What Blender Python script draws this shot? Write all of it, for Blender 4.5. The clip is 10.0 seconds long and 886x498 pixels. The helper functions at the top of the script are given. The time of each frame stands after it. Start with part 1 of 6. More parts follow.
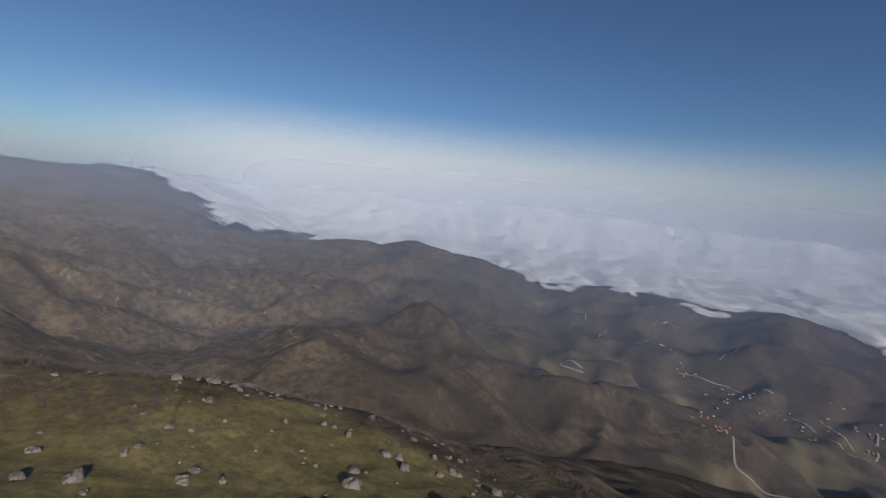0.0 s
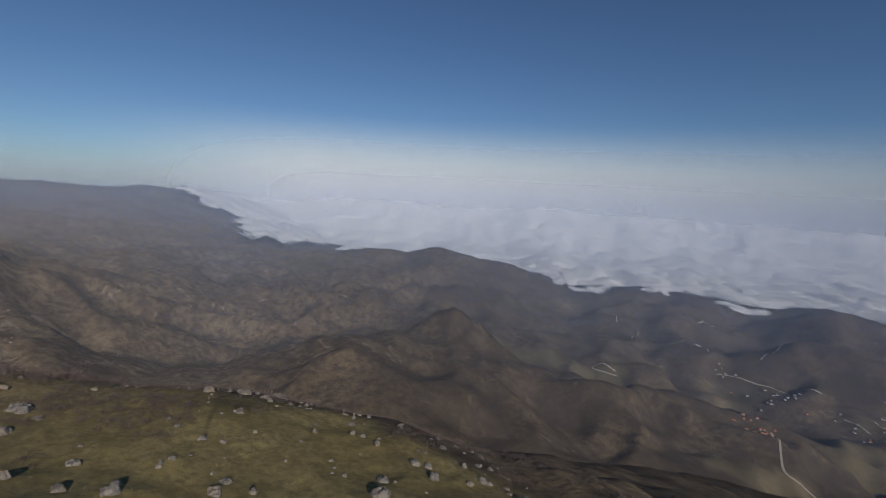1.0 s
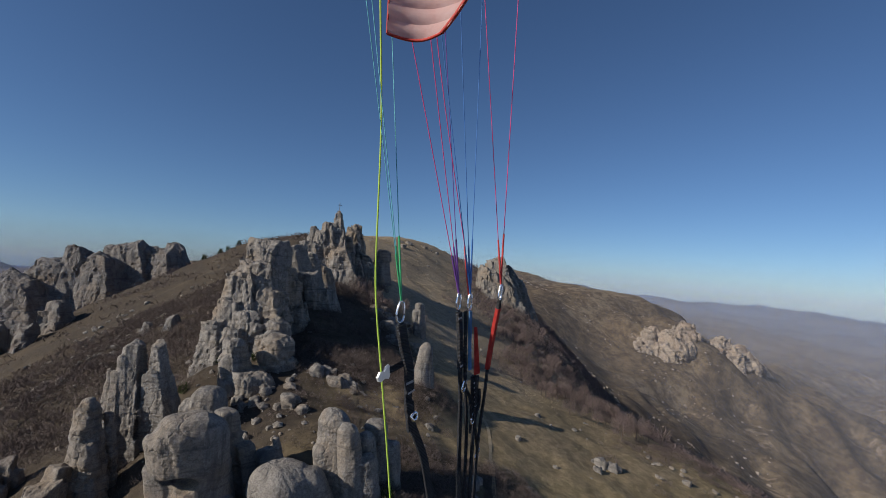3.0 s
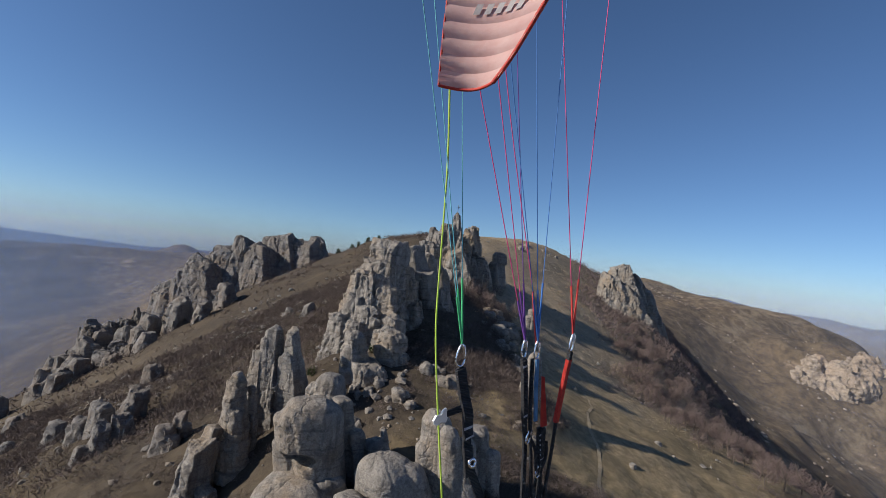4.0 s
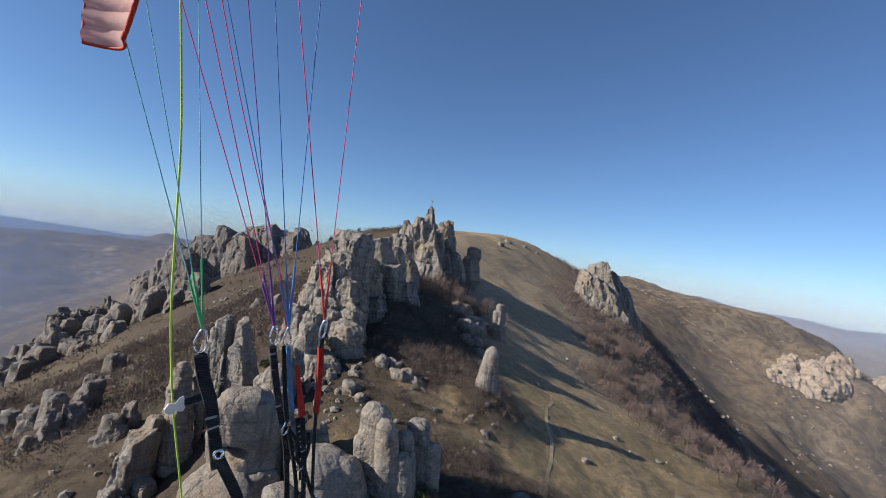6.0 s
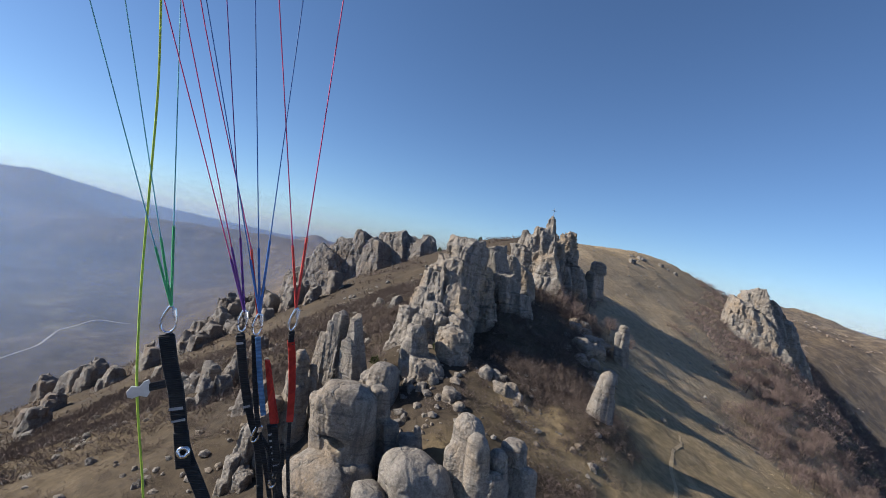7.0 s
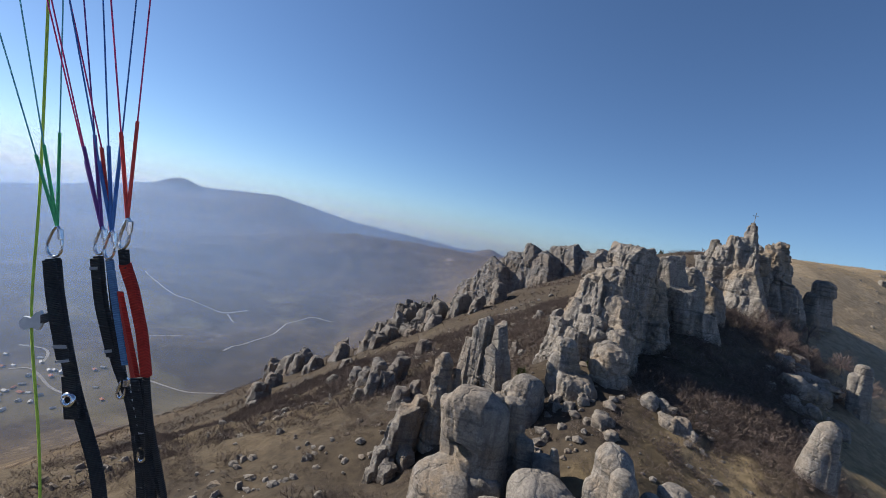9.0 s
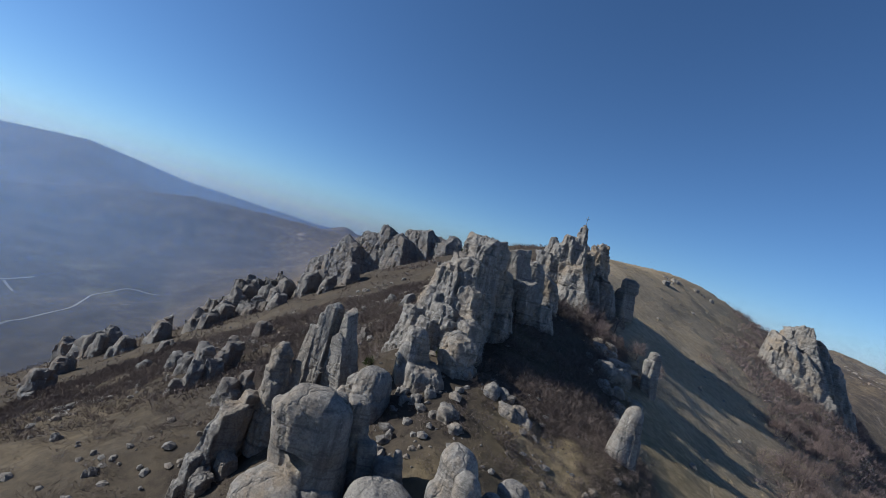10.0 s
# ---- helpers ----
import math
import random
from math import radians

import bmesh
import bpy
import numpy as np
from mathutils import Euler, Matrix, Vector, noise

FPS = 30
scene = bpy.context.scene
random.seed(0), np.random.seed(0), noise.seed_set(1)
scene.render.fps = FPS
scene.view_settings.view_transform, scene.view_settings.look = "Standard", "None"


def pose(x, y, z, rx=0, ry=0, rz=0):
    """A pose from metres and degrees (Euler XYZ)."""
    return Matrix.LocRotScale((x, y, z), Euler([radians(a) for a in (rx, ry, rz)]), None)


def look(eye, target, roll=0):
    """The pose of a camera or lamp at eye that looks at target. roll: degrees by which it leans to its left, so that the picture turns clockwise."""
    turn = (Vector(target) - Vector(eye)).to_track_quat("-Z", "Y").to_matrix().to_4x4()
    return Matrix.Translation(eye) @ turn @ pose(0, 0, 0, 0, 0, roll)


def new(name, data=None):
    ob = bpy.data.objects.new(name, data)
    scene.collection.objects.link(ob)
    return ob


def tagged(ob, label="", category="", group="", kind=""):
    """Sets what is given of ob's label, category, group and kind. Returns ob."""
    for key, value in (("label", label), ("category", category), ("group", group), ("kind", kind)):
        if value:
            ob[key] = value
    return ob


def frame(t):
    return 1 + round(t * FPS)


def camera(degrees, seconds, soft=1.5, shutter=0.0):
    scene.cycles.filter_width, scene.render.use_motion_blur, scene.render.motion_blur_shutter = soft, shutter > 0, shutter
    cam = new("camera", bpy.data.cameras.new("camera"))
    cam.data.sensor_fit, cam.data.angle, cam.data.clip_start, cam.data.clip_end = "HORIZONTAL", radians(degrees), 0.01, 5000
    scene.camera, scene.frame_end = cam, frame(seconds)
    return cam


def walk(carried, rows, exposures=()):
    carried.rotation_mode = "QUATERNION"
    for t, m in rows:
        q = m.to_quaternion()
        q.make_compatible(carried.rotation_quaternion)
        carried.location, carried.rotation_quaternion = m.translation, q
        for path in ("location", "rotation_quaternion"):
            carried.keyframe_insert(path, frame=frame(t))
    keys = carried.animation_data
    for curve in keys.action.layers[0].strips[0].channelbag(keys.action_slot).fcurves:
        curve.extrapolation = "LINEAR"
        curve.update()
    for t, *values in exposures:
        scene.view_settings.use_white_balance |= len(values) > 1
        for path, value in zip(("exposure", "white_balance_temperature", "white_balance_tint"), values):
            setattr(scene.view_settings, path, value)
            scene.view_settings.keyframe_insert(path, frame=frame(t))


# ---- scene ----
# ---- camera and path ----
cam = camera(89.9, 10.0, 0.8)
PATH = (  # seconds, x, y, z, and the turns about x, y and z in degrees
    (0, -11.95, 0.16, -1.90, 80.20, -5.44, -119.93),
    (0.5, -11.85, -0.35, -2.05, 85.26, -3.65, -125.29),
    (1, -11.70, -0.80, -2.10, 80.78, -2.80, -117.09),
    (1.2, -11.65, -0.89, -1.87, 80.38, -2.85, -110.36),
    (1.4, -11.58, -1.10, -1.65, 80.08, -2.83, -99.49),
    (1.5, -11.54, -1.28, -1.52, 80.00, -2.77, -91.84),
    (1.6, -11.25, -1.43, -1.80, 83.37, -0.97, -81.69),
    (1.7, -10.96, -1.58, -2.06, 86.71, 0.83, -71.50),
    (1.8, -10.66, -1.73, -2.33, 90.04, 2.66, -61.25),
    (1.9, -10.44, -1.85, -2.35, 91.62, 1.11, -54.13),
    (2, -10.24, -1.95, -2.41, 92.47, 0.51, -49.63),
    (2.5, -10.00, -2.22, -1.52, 94.78, -0.91, -39.28),
    (2.7, -9.61, -2.12, -1.22, 93.96, -2.39, -37.91),
    (3.8, -8.06, -2.55, -0.03, 89.00, -5.52, -23.21),
    (4, -7.89, -2.49, 0.18, 90.82, -6.53, -19.76),
    (4.5, -6.97, -1.83, 0.21, 86.64, -8.14, -14.38),
    (4.6, -6.55, -2.13, 0.31, 85.36, -8.34, -22.54),
    (4.7, -6.02, -2.49, 0.43, 83.78, -8.64, -32.93),
    (4.8, -5.57, -2.81, 0.54, 82.42, -8.87, -41.68),
    (5, -5.01, -3.60, 0.49, 82.30, -8.48, -43.61),
    (5.5, -3.95, -3.96, 0.56, 88.12, -8.19, -32.07),
    (5.7, -3.56, -3.97, 0.61, 89.47, -7.99, -27.33),
    (6.8, -0.30, -2.46, 0.34, 90.08, -9.29, -7.87),
    (7, 0.10, -1.94, 0.36, 89.11, -10.71, -5.04),
    (7.5, 0.03, 0.02, -0.14, 85.66, -13.29, 1.13),
    (8, 1.32, 0.40, -0.40, 85.48, -13.99, 8.17),
    (8.5, 3.34, 0.76, -0.48, 85.19, -12.19, 16.71),
    (9, 4.04, 1.68, -0.56, 86.80, -10.77, 17.38),
    (9.5, 2.92, 4.55, 0.45, 84.78, -13.76, 8.04),
    (10, 3.02, 6.87, -0.42, 88.63, -16.12, -1.42),
)
EXPOSURE = (  # seconds, stops, kelvin, tint
    (0.0, -0.43, 6500, 10), (1.4, -0.65, 6500, 10), (2.0, -0.27, 6500, 10), (2.7, -0.17, 6450, 10), (4.0, 0.21, 6500, 10), (5.5, 0.51, 6600, 10), (7.5, 0.66, 6650, 10), (8.5, 0.58, 6700, 10), (9.0, 0.45, 6600, 10), (9.5, 0.24, 6200, 8), (10.0, 0.20, 5850, 6))
walk(cam, [(row[0], pose(*row[1:])) for row in PATH], EXPOSURE)

# ---- daylight ----
SUN_BEARING, SUN_HEIGHT = -86.0, 29.5
world = bpy.data.worlds.new("sky")
scene.world = world
world.use_nodes = True
wt = world.node_tree
wt.nodes.clear()
scene.cycles.transparent_max_bounces = 56
sky = wt.nodes.new("ShaderNodeTexSky")
sky.sky_type, sky.sun_disc = "NISHITA", False
sky.sun_elevation, sky.sun_rotation = radians(SUN_HEIGHT), radians(SUN_BEARING)
sky.altitude, sky.air_density, sky.dust_density, sky.ozone_density = 1500.0, 1.0, 0.6, 6.5
coord = wt.nodes.new("ShaderNodeTexCoord")
lift = wt.nodes.new("ShaderNodeVectorMath")
lift.operation = "ADD"
lift.inputs[1].default_value = (0, 0, 0.025)
back = wt.nodes.new("ShaderNodeBackground")
back.inputs["Strength"].default_value = 0.088
wout = wt.nodes.new("ShaderNodeOutputWorld")
wt.links.new(coord.outputs["Generated"], lift.inputs[0])
wt.links.new(lift.outputs[0], sky.inputs["Vector"])
wt.links.new(sky.outputs[0], back.inputs["Color"])
wt.links.new(back.outputs[0], wout.inputs["Surface"])

sun = new("sun", bpy.data.lights.new("sun", "SUN"))
sun.data.energy, sun.data.angle, sun.data.color = 5.0, radians(0.55), (1.0, 0.93, 0.83)
sb, sh = radians(SUN_BEARING), radians(SUN_HEIGHT)
SUN_WAY = Vector((math.sin(sb) * math.cos(sh), math.cos(sb) * math.cos(sh), math.sin(sh)))
sun.matrix_world = look(SUN_WAY * 400.0, (0, 0, 0))

# ---- the shape of the land ----
def lattice(ix, iy, iz, seed):
    n = (ix * 374761393 + iy * 668265263 + iz * 1274126177 + seed * 974634517) & 0xFFFFFFFF
    n = ((n ^ (n >> 13)) * 1103515245) & 0xFFFFFFFF
    n = (n ^ (n >> 16)) & 0xFFFFFFFF
    return n.astype(np.float64) / 0xFFFFFFFF * 2.0 - 1.0


def grain(x, y, z=0.0, seed=0):
    """Smooth noise between -1 and 1 on arrays."""
    x, y, z = np.broadcast_arrays(np.asarray(x, float), np.asarray(y, float), np.asarray(z, float))
    fx, fy, fz = np.floor(x), np.floor(y), np.floor(z)
    u, v, w = x - fx, y - fy, z - fz
    u, v, w = u * u * (3 - 2 * u), v * v * (3 - 2 * v), w * w * (3 - 2 * w)
    ix, iy, iz = fx.astype(np.int64), fy.astype(np.int64), fz.astype(np.int64)
    out = 0.0
    for a in (0, 1):
        for b in (0, 1):
            for c in (0, 1):
                k = (u if a else 1 - u) * (v if b else 1 - v) * (w if c else 1 - w)
                out = out + k * lattice(ix + a, iy + b, iz + c, seed)
    return out


def fbm(x, y, z=0.0, seed=0, octaves=4, gain=0.5):
    out, amp, s = 0.0, 1.0, 1.0
    for k in range(octaves):
        out = out + amp * grain(np.asarray(x) * s, np.asarray(y) * s, np.asarray(z) * s, seed + 17 * k)
        amp, s = amp * gain, s * 2.03
    return out


def smooth(a, b, x):
    t = np.clip((x - a) / (b - a), 0, 1)
    return t * t * (3 - 2 * t)


def soft_min(a, b, k):
    return 0.5 * (a + b - np.sqrt((a - b) ** 2 + k * k))


def soft_max(a, b, k):
    return 0.5 * (a + b + np.sqrt((a - b) ** 2 + k * k))


# heights of the far land: a row for each bearing from north, at 900, 1500, 2300, 3400 and 4800 m
FAR_R = np.log([900.0, 1500.0, 2300.0, 3400.0, 4800.0])
FAR_WEST = (
    (-180, -430, -520, -560, -560, -400), (-110, -360, -380, -360, -300, -300), (-75, -330, -330, -330, -260, -250),
    (-62, -330, -330, -290, -240, -330), (-50, -330, -330, -260, -142, -112), (-38, -330, -330, -215, -100, -28),
    (-28, -325, -320, -145, -230, -165), (-15, -190, -230, -122, -205, -228), (-8, -70, -120, -112, -180, -215),
    (5, -20, -60, -90, -120, -180), (25, -10, -30, -60, -100, -150))
FAR_EAST = (
    (42, -60, -30, 5, -40, -60), (55, -170, -60, -150, -175, -150), (67, -270, -135, -300, -240, -172),
    (78, -350, -290, -325, -300, -205), (84, -380, -350, -370, -320, -212), (88, -400, -410, -405, -345, -235), (92, -410, -445, -440, -400, -300), (97, -420, -450, -460, -500, -420),
    (105, -400, -440, -410, -600, -660), (117, -430, -455, -425, -620, -660), (127, -450, -490, -470, -650, -660),
    (134, -475, -530, -580, -660, -660), (147, -485, -540, -500, -660, -660), (152, -490, -540, -565, -660, -660),
    (160, -500, -530, -475, -660, -660), (168, -500, -540, -545, -660, -660), (180, -430, -520, -560, -560, -400))
# single hills in the eastern valley: bearing, distance, rise, half length and half width of the crest, its turn in degrees
EAST_HILLS = ((118, 1180, 44, 140, 50, 35), (125.5, 1120, 46, 140, 48, 30), (105, 900, 34, 230, 85, 10), (97, 830, 26, 140, 70, 10),
              (117, 2050, 40, 330, 130, -25), (135, 1010, 44, 150, 44, 45), (142, 1330, 48, 170, 52, 40), (150, 1150, 42, 150, 40, 50),
              (110, 1500, 30, 220, 80, 20), (160, 1750, 35, 190, 70, 30), (121, 820, 18, 60, 40, 30))


def far_height(x, y):
    rows = np.array(FAR_WEST + FAR_EAST, float)
    b = np.degrees(np.arctan2(x, y))
    r = np.hypot(x, y)
    lr = np.clip(np.log(np.maximum(r, 1.0)), FAR_R[0], FAR_R[-1])
    cols = [np.interp(b, rows[:, 0], rows[:, 1 + k]) for k in range(5)]
    i = np.clip(np.searchsorted(FAR_R, lr, side="right") - 1, 0, 3)
    t = (lr - FAR_R[i]) / (FAR_R[i + 1] - FAR_R[i])
    t = t * t * (3 - 2 * t)
    cols = np.array(cols)
    n = np.arange(lr.size)
    flat, it = cols.reshape(5, -1), i.ravel()
    z = flat[it, n] * (1 - t.ravel()) + flat[it + 1, n] * t.ravel()
    z = z.reshape(lr.shape)
    hills = fbm(x / 420, y / 420, 0, 31, 4)
    east = smooth(30, 70, b) * (1 - smooth(176, 180, b))
    z = z + hills * (16 + 34 * east) * smooth(700, 1300, r) * (1 - 0.75 * smooth(1700, 3000, r))
    gully = np.abs(fbm(x / 210 + 0.6 * hills, y / 210, 0, 77, 3))
    for hb, hr, up, long, wide, turn in EAST_HILLS:
        ca, sa = math.cos(radians(turn)), math.sin(radians(turn))
        dx, dy = x - hr * math.sin(radians(hb)), y - hr * math.cos(radians(hb))
        u, w = (dx * ca + dy * sa) / long, (dy * ca - dx * sa) / wide
        z = z + up * np.exp(-np.abs(u) ** 2.4) * np.exp(-np.abs(w) ** 2.0) * (1 + 0.25 * fbm(x / 90, y / 90, 0, 133, 2))
    z = z + 45 * fbm(x / 620, y / 620, 0, 141, 3) * smooth(2600, 3600, r) * smooth(25, 40, b) * (1 - smooth(75, 84, b))
    peak = np.maximum(1 - np.hypot(x + 3115, y - 2785) / 230.0, 0)
    z = z + 105 * peak + 62 * np.exp(-((x + 560) ** 2 + (y - 2880) ** 2) / (2 * 75.0 ** 2))
    return z - (gully * (14 + 34 * east) - 5) * smooth(500, 1000, r) * (1 - 0.5 * smooth(2200, 4000, r))


def brow(x, y):
    """Metres past the edge where the grassy back of the ridge breaks off."""
    yy = np.clip(y, 5, 320)
    east = x - (116 + 10 * (1 - smooth(20, 120, yy)) + 0.35 * (yy - 5) + 0.0007 * (yy - 5) ** 2) - 0.7 * np.minimum(y - 5, 0)
    east = east + 15 * smooth(-5, 25, y) * (1 - smooth(110, 190, y))
    south = -(y + 66 - 26 * smooth(35, 120, x))
    d = soft_max(east * 0.9, south * 0.95, 8.0)
    return d + 5 * grain(x / 28, y / 28, 0, 5) + 2 * grain(x / 9, y / 9, 0, 6)


def height(x, y):
    x, y = np.asarray(x, float), np.asarray(y, float)
    r = np.hypot(x, y)
    yc = np.clip(y, -60, 300)
    right = -29.5 - 0.36 * x + 0.25 * yc + 0.0004 * yc * np.abs(yc) - 0.16 * np.maximum(y - 300, 0)
    right = right + 11 * smooth(35, 120, x) * (1 - smooth(35, 110, y))
    right = right + 0.06 * np.clip(x - 45, 0, 75) * smooth(95, 165, y)
    yl = np.clip(y, 0, 250)
    left = -28.7 + 0.54 * x + 0.00016 * yl * yl - 0.12 * np.maximum(y - 250, 0)
    far_west = 1 - smooth(60, 140, y)
    left = left - 0.10 * np.maximum(-x - 25, 0) * (1 - far_west) + far_west * (0.09 * np.maximum(-x - 30, 0) + 0.05 * np.maximum(-x - 130, 0))
    left = left + 46 * np.exp(-((y - 760) / 60.0) ** 2) * smooth(-170, 10, x)
    left = soft_max(left, -330 + 0.02 * x, 60)
    z = soft_min(soft_min(right, left, 9.0), 5.5 + 0.085 * x - 0.03 * np.maximum(y - 300, 0), 7.0)
    for bx, by, up, wide in ((4, 79, 4.5, 7.0), (-3, 68, 2.4, 7.0), (27, 98, 1.5, 9.0), (-17, 60, -4.0, 8.0), (35.0, 64.0, 3.4, 4.5)):
        z = z + up * np.exp(-((x - bx) ** 2 + (y - by) ** 2) / (2 * wide * wide))
    d = brow(x, y)
    fall = 0.5 * (d + np.sqrt(d * d + 144.0)) - 2.0
    fall = np.maximum(fall, 0)
    z = z - 0.56 * np.minimum(fall, 45) - 0.46 * np.maximum(fall - 45, 0)
    far = far_height(x, y)
    z = np.where(d > -40, soft_max(z, far, 40) * smooth(-40, 60, d) + z * (1 - smooth(-40, 60, d)), z)
    k = smooth(520, 900, r) + 0.0 * x
    z = z * (1 - k) + far * k
    z = z + 62 * np.exp(-((0.95 * (x - 1165) - 0.3 * (y - 530)) / 190.0) ** 2 - ((0.3 * (x - 1165) + 0.95 * (y - 530)) / 120.0) ** 2)  # the spur with the pale crags
    near = 1 - smooth(250, 700, r)
    z = z + near * (1.1 * fbm(x / 24, y / 24, 0, 3, 3) + 0.28 * fbm(x / 4.2, y / 4.2, 0, 9, 3))
    steps = np.abs(grain(x / 13, y / 13, 0, 12)) * smooth(0.1, 0.9, -(z - right) / 8.0)
    return z + near * 1.2 * steps
# ---- materials ----
class Nodes:
    """A small writer of node materials."""

    def __init__(self, name):
        self.m = bpy.data.materials.new(name)
        self.m.use_nodes = True
        self.t = self.m.node_tree
        self.t.nodes.clear()
        self.out = self.t.nodes.new("ShaderNodeOutputMaterial")

    def add(self, kind, **inputs):
        n = self.t.nodes.new(kind)
        for k, v in inputs.items():
            self.put(n, k.replace("_", " "), v)
        return n

    def put(self, n, k, v):
        s = n.inputs[int(k[1:])] if k[0] == "i" and k[1:].isdigit() else n.inputs[k]
        if isinstance(v, bpy.types.NodeSocket):
            self.t.links.new(v, s)
        else:
            s.default_value = v

    def place(self):
        return self.add("ShaderNodeNewGeometry").outputs["Position"]

    def scaled(self, v, x, y, z):
        n = self.add("ShaderNodeVectorMath", i0=v, i1=(x, y, z))
        n.operation = "MULTIPLY"
        return n.outputs[0]

    def noise(self, v, scale, detail=5.0, rough=0.6, twist=0.0):
        return self.add("ShaderNodeTexNoise", Vector=v, Scale=scale, Detail=detail, Roughness=rough, Distortion=twist).outputs["Fac"]

    def cells(self, v, scale, feature="F1"):
        n = self.add("ShaderNodeTexVoronoi", Vector=v, Scale=scale)
        n.feature = feature
        return n.outputs["Distance"]

    def ramp(self, fac, *stops):
        n = self.add("ShaderNodeValToRGB", Fac=fac)
        e = n.color_ramp.elements
        while len(e) < len(stops):
            e.new(0.5)
        for s, (p, c) in zip(e, stops):
            s.position = p
            s.color = (*c, 1) if isinstance(c, tuple) else (c, c, c, 1)
        return n.outputs[0]

    def mix(self, fac, a, b, blend="MIX"):
        n = self.add("ShaderNodeMix")
        n.data_type, n.blend_type = "RGBA", blend
        for s, v in ((n.inputs[0], fac), (n.inputs[6], a), (n.inputs[7], b)):
            if isinstance(v, bpy.types.NodeSocket):
                self.t.links.new(v, s)
            else:
                s.default_value = (*v, 1) if isinstance(v, tuple) else v
        return n.outputs[2]

    def math(self, op, a, b=0.0):
        n = self.add("ShaderNodeMath", i0=a, i1=b)
        n.operation = op
        return n.outputs[0]

    def bump(self, h, strength, distance):
        return self.add("ShaderNodeBump", Height=h, Strength=strength, Distance=distance).outputs[0]

    def value(self, name):
        n = self.add("ShaderNodeAttribute")
        n.attribute_name = name
        return n.outputs["Fac"]

    def surface(self, colour, rough, normal=None, metal=0.0, spec=0.3):
        c = (*colour, 1) if isinstance(colour, tuple) else colour
        n = self.add("ShaderNodeBsdfPrincipled", Base_Color=c, Roughness=rough, Metallic=metal)
        n.inputs["Specular IOR Level"].default_value = spec
        if normal is not None:
            self.t.links.new(normal, n.inputs["Normal"])
        self.t.links.new(n.outputs[0], self.out.inputs["Surface"])
        return self.m


def make_rock(name, base, warm, dark, bump=0.65, size=1.0):
    """Conglomerate: grey with rusty faces, dark streaks that run down, and pebbly grain."""
    s = Nodes(name)
    p = s.place()
    big = s.noise(p, 0.11 / size, 4, 0.6, 0.6)
    mid = s.noise(p, 0.55 / size, 6, 0.65)
    fine = s.noise(p, 4.5 / size, 6, 0.7)
    streak = s.noise(s.scaled(p, 1.0, 1.0, 0.12), 0.8 / size, 5, 0.6, 0.4)
    layer = s.noise(s.scaled(p, 0.25, 0.25, 2.2), 0.7 / size, 4, 0.6, 0.5)
    c = s.mix(s.ramp(mid, (0.3, 0.0), (0.72, 1.0)), base, tuple(v * 1.35 for v in base))
    c = s.mix(s.ramp(big, (0.47, 0.0), (0.66, 0.8)), c, warm)
    c = s.mix(s.ramp(streak, (0.52, 0.0), (0.72, 0.75)), c, dark)
    c = s.mix(s.ramp(fine, (0.36, 0.6), (0.54, 0.0)), c, tuple(v * 0.5 for v in base))
    c = s.mix(s.ramp(layer, (0.36, 0.5), (0.46, 0.0)), c, dark)
    lichen = s.noise(p, 1.5 / size, 6, 0.75, 0.8)
    c = s.mix(s.ramp(lichen, (0.54, 0.0), (0.63, 0.55)), c, tuple(v * 0.62 for v in base))
    c = s.mix(s.ramp(lichen, (0.36, 0.45), (0.44, 0.0)), c, tuple(min(v * 1.5, 0.6) for v in base))
    pebble = s.cells(p, 2.4 / size)
    warp = s.add("ShaderNodeVectorMath", i0=s.scaled(p, 1.0, 1.0, 0.5), i1=s.scaled(s.add("ShaderNodeTexNoise", Vector=p, Scale=0.45 / size, Detail=4.0).outputs["Color"], 5.0 * size, 5.0 * size, 3.0 * size))
    crack = s.cells(warp.outputs[0], 0.14 / size, "DISTANCE_TO_EDGE")
    c = s.mix(s.ramp(crack, (0.0, 0.28), (0.012, 0.0)), c, tuple(v * 0.3 for v in dark))
    h = s.math("ADD", s.math("MULTIPLY", fine, 0.35), s.math("MULTIPLY", mid, 0.8))
    h = s.math("ADD", h, s.math("MULTIPLY", layer, 0.5))
    h = s.math("SUBTRACT", h, s.math("MULTIPLY", pebble, 0.15))
    h = s.math("ADD", h, s.ramp(crack, (0.0, 0.0), (0.03, 0.25)))
    return s.surface(c, 0.92, s.bump(h, bump, 0.7 * size), 0.0, 0.15)


ROCK = make_rock("pale conglomerate", (0.220, 0.200, 0.177), (0.271, 0.200, 0.131), (0.075, 0.069, 0.065))
ROCK_SCRUB = make_rock("weathered outcrop", (0.187, 0.172, 0.156), (0.226, 0.172, 0.128), (0.078, 0.072, 0.069))
ROCK_GREY = make_rock("grey cliff rock", (0.179, 0.166, 0.154), (0.203, 0.157, 0.115), (0.059, 0.056, 0.059), 0.8, 5.0)
ROCK_PALE = make_rock("pale limestone crag", (0.304, 0.252, 0.200), (0.317, 0.216, 0.147), (0.129, 0.105, 0.087), 0.8, 10.0)


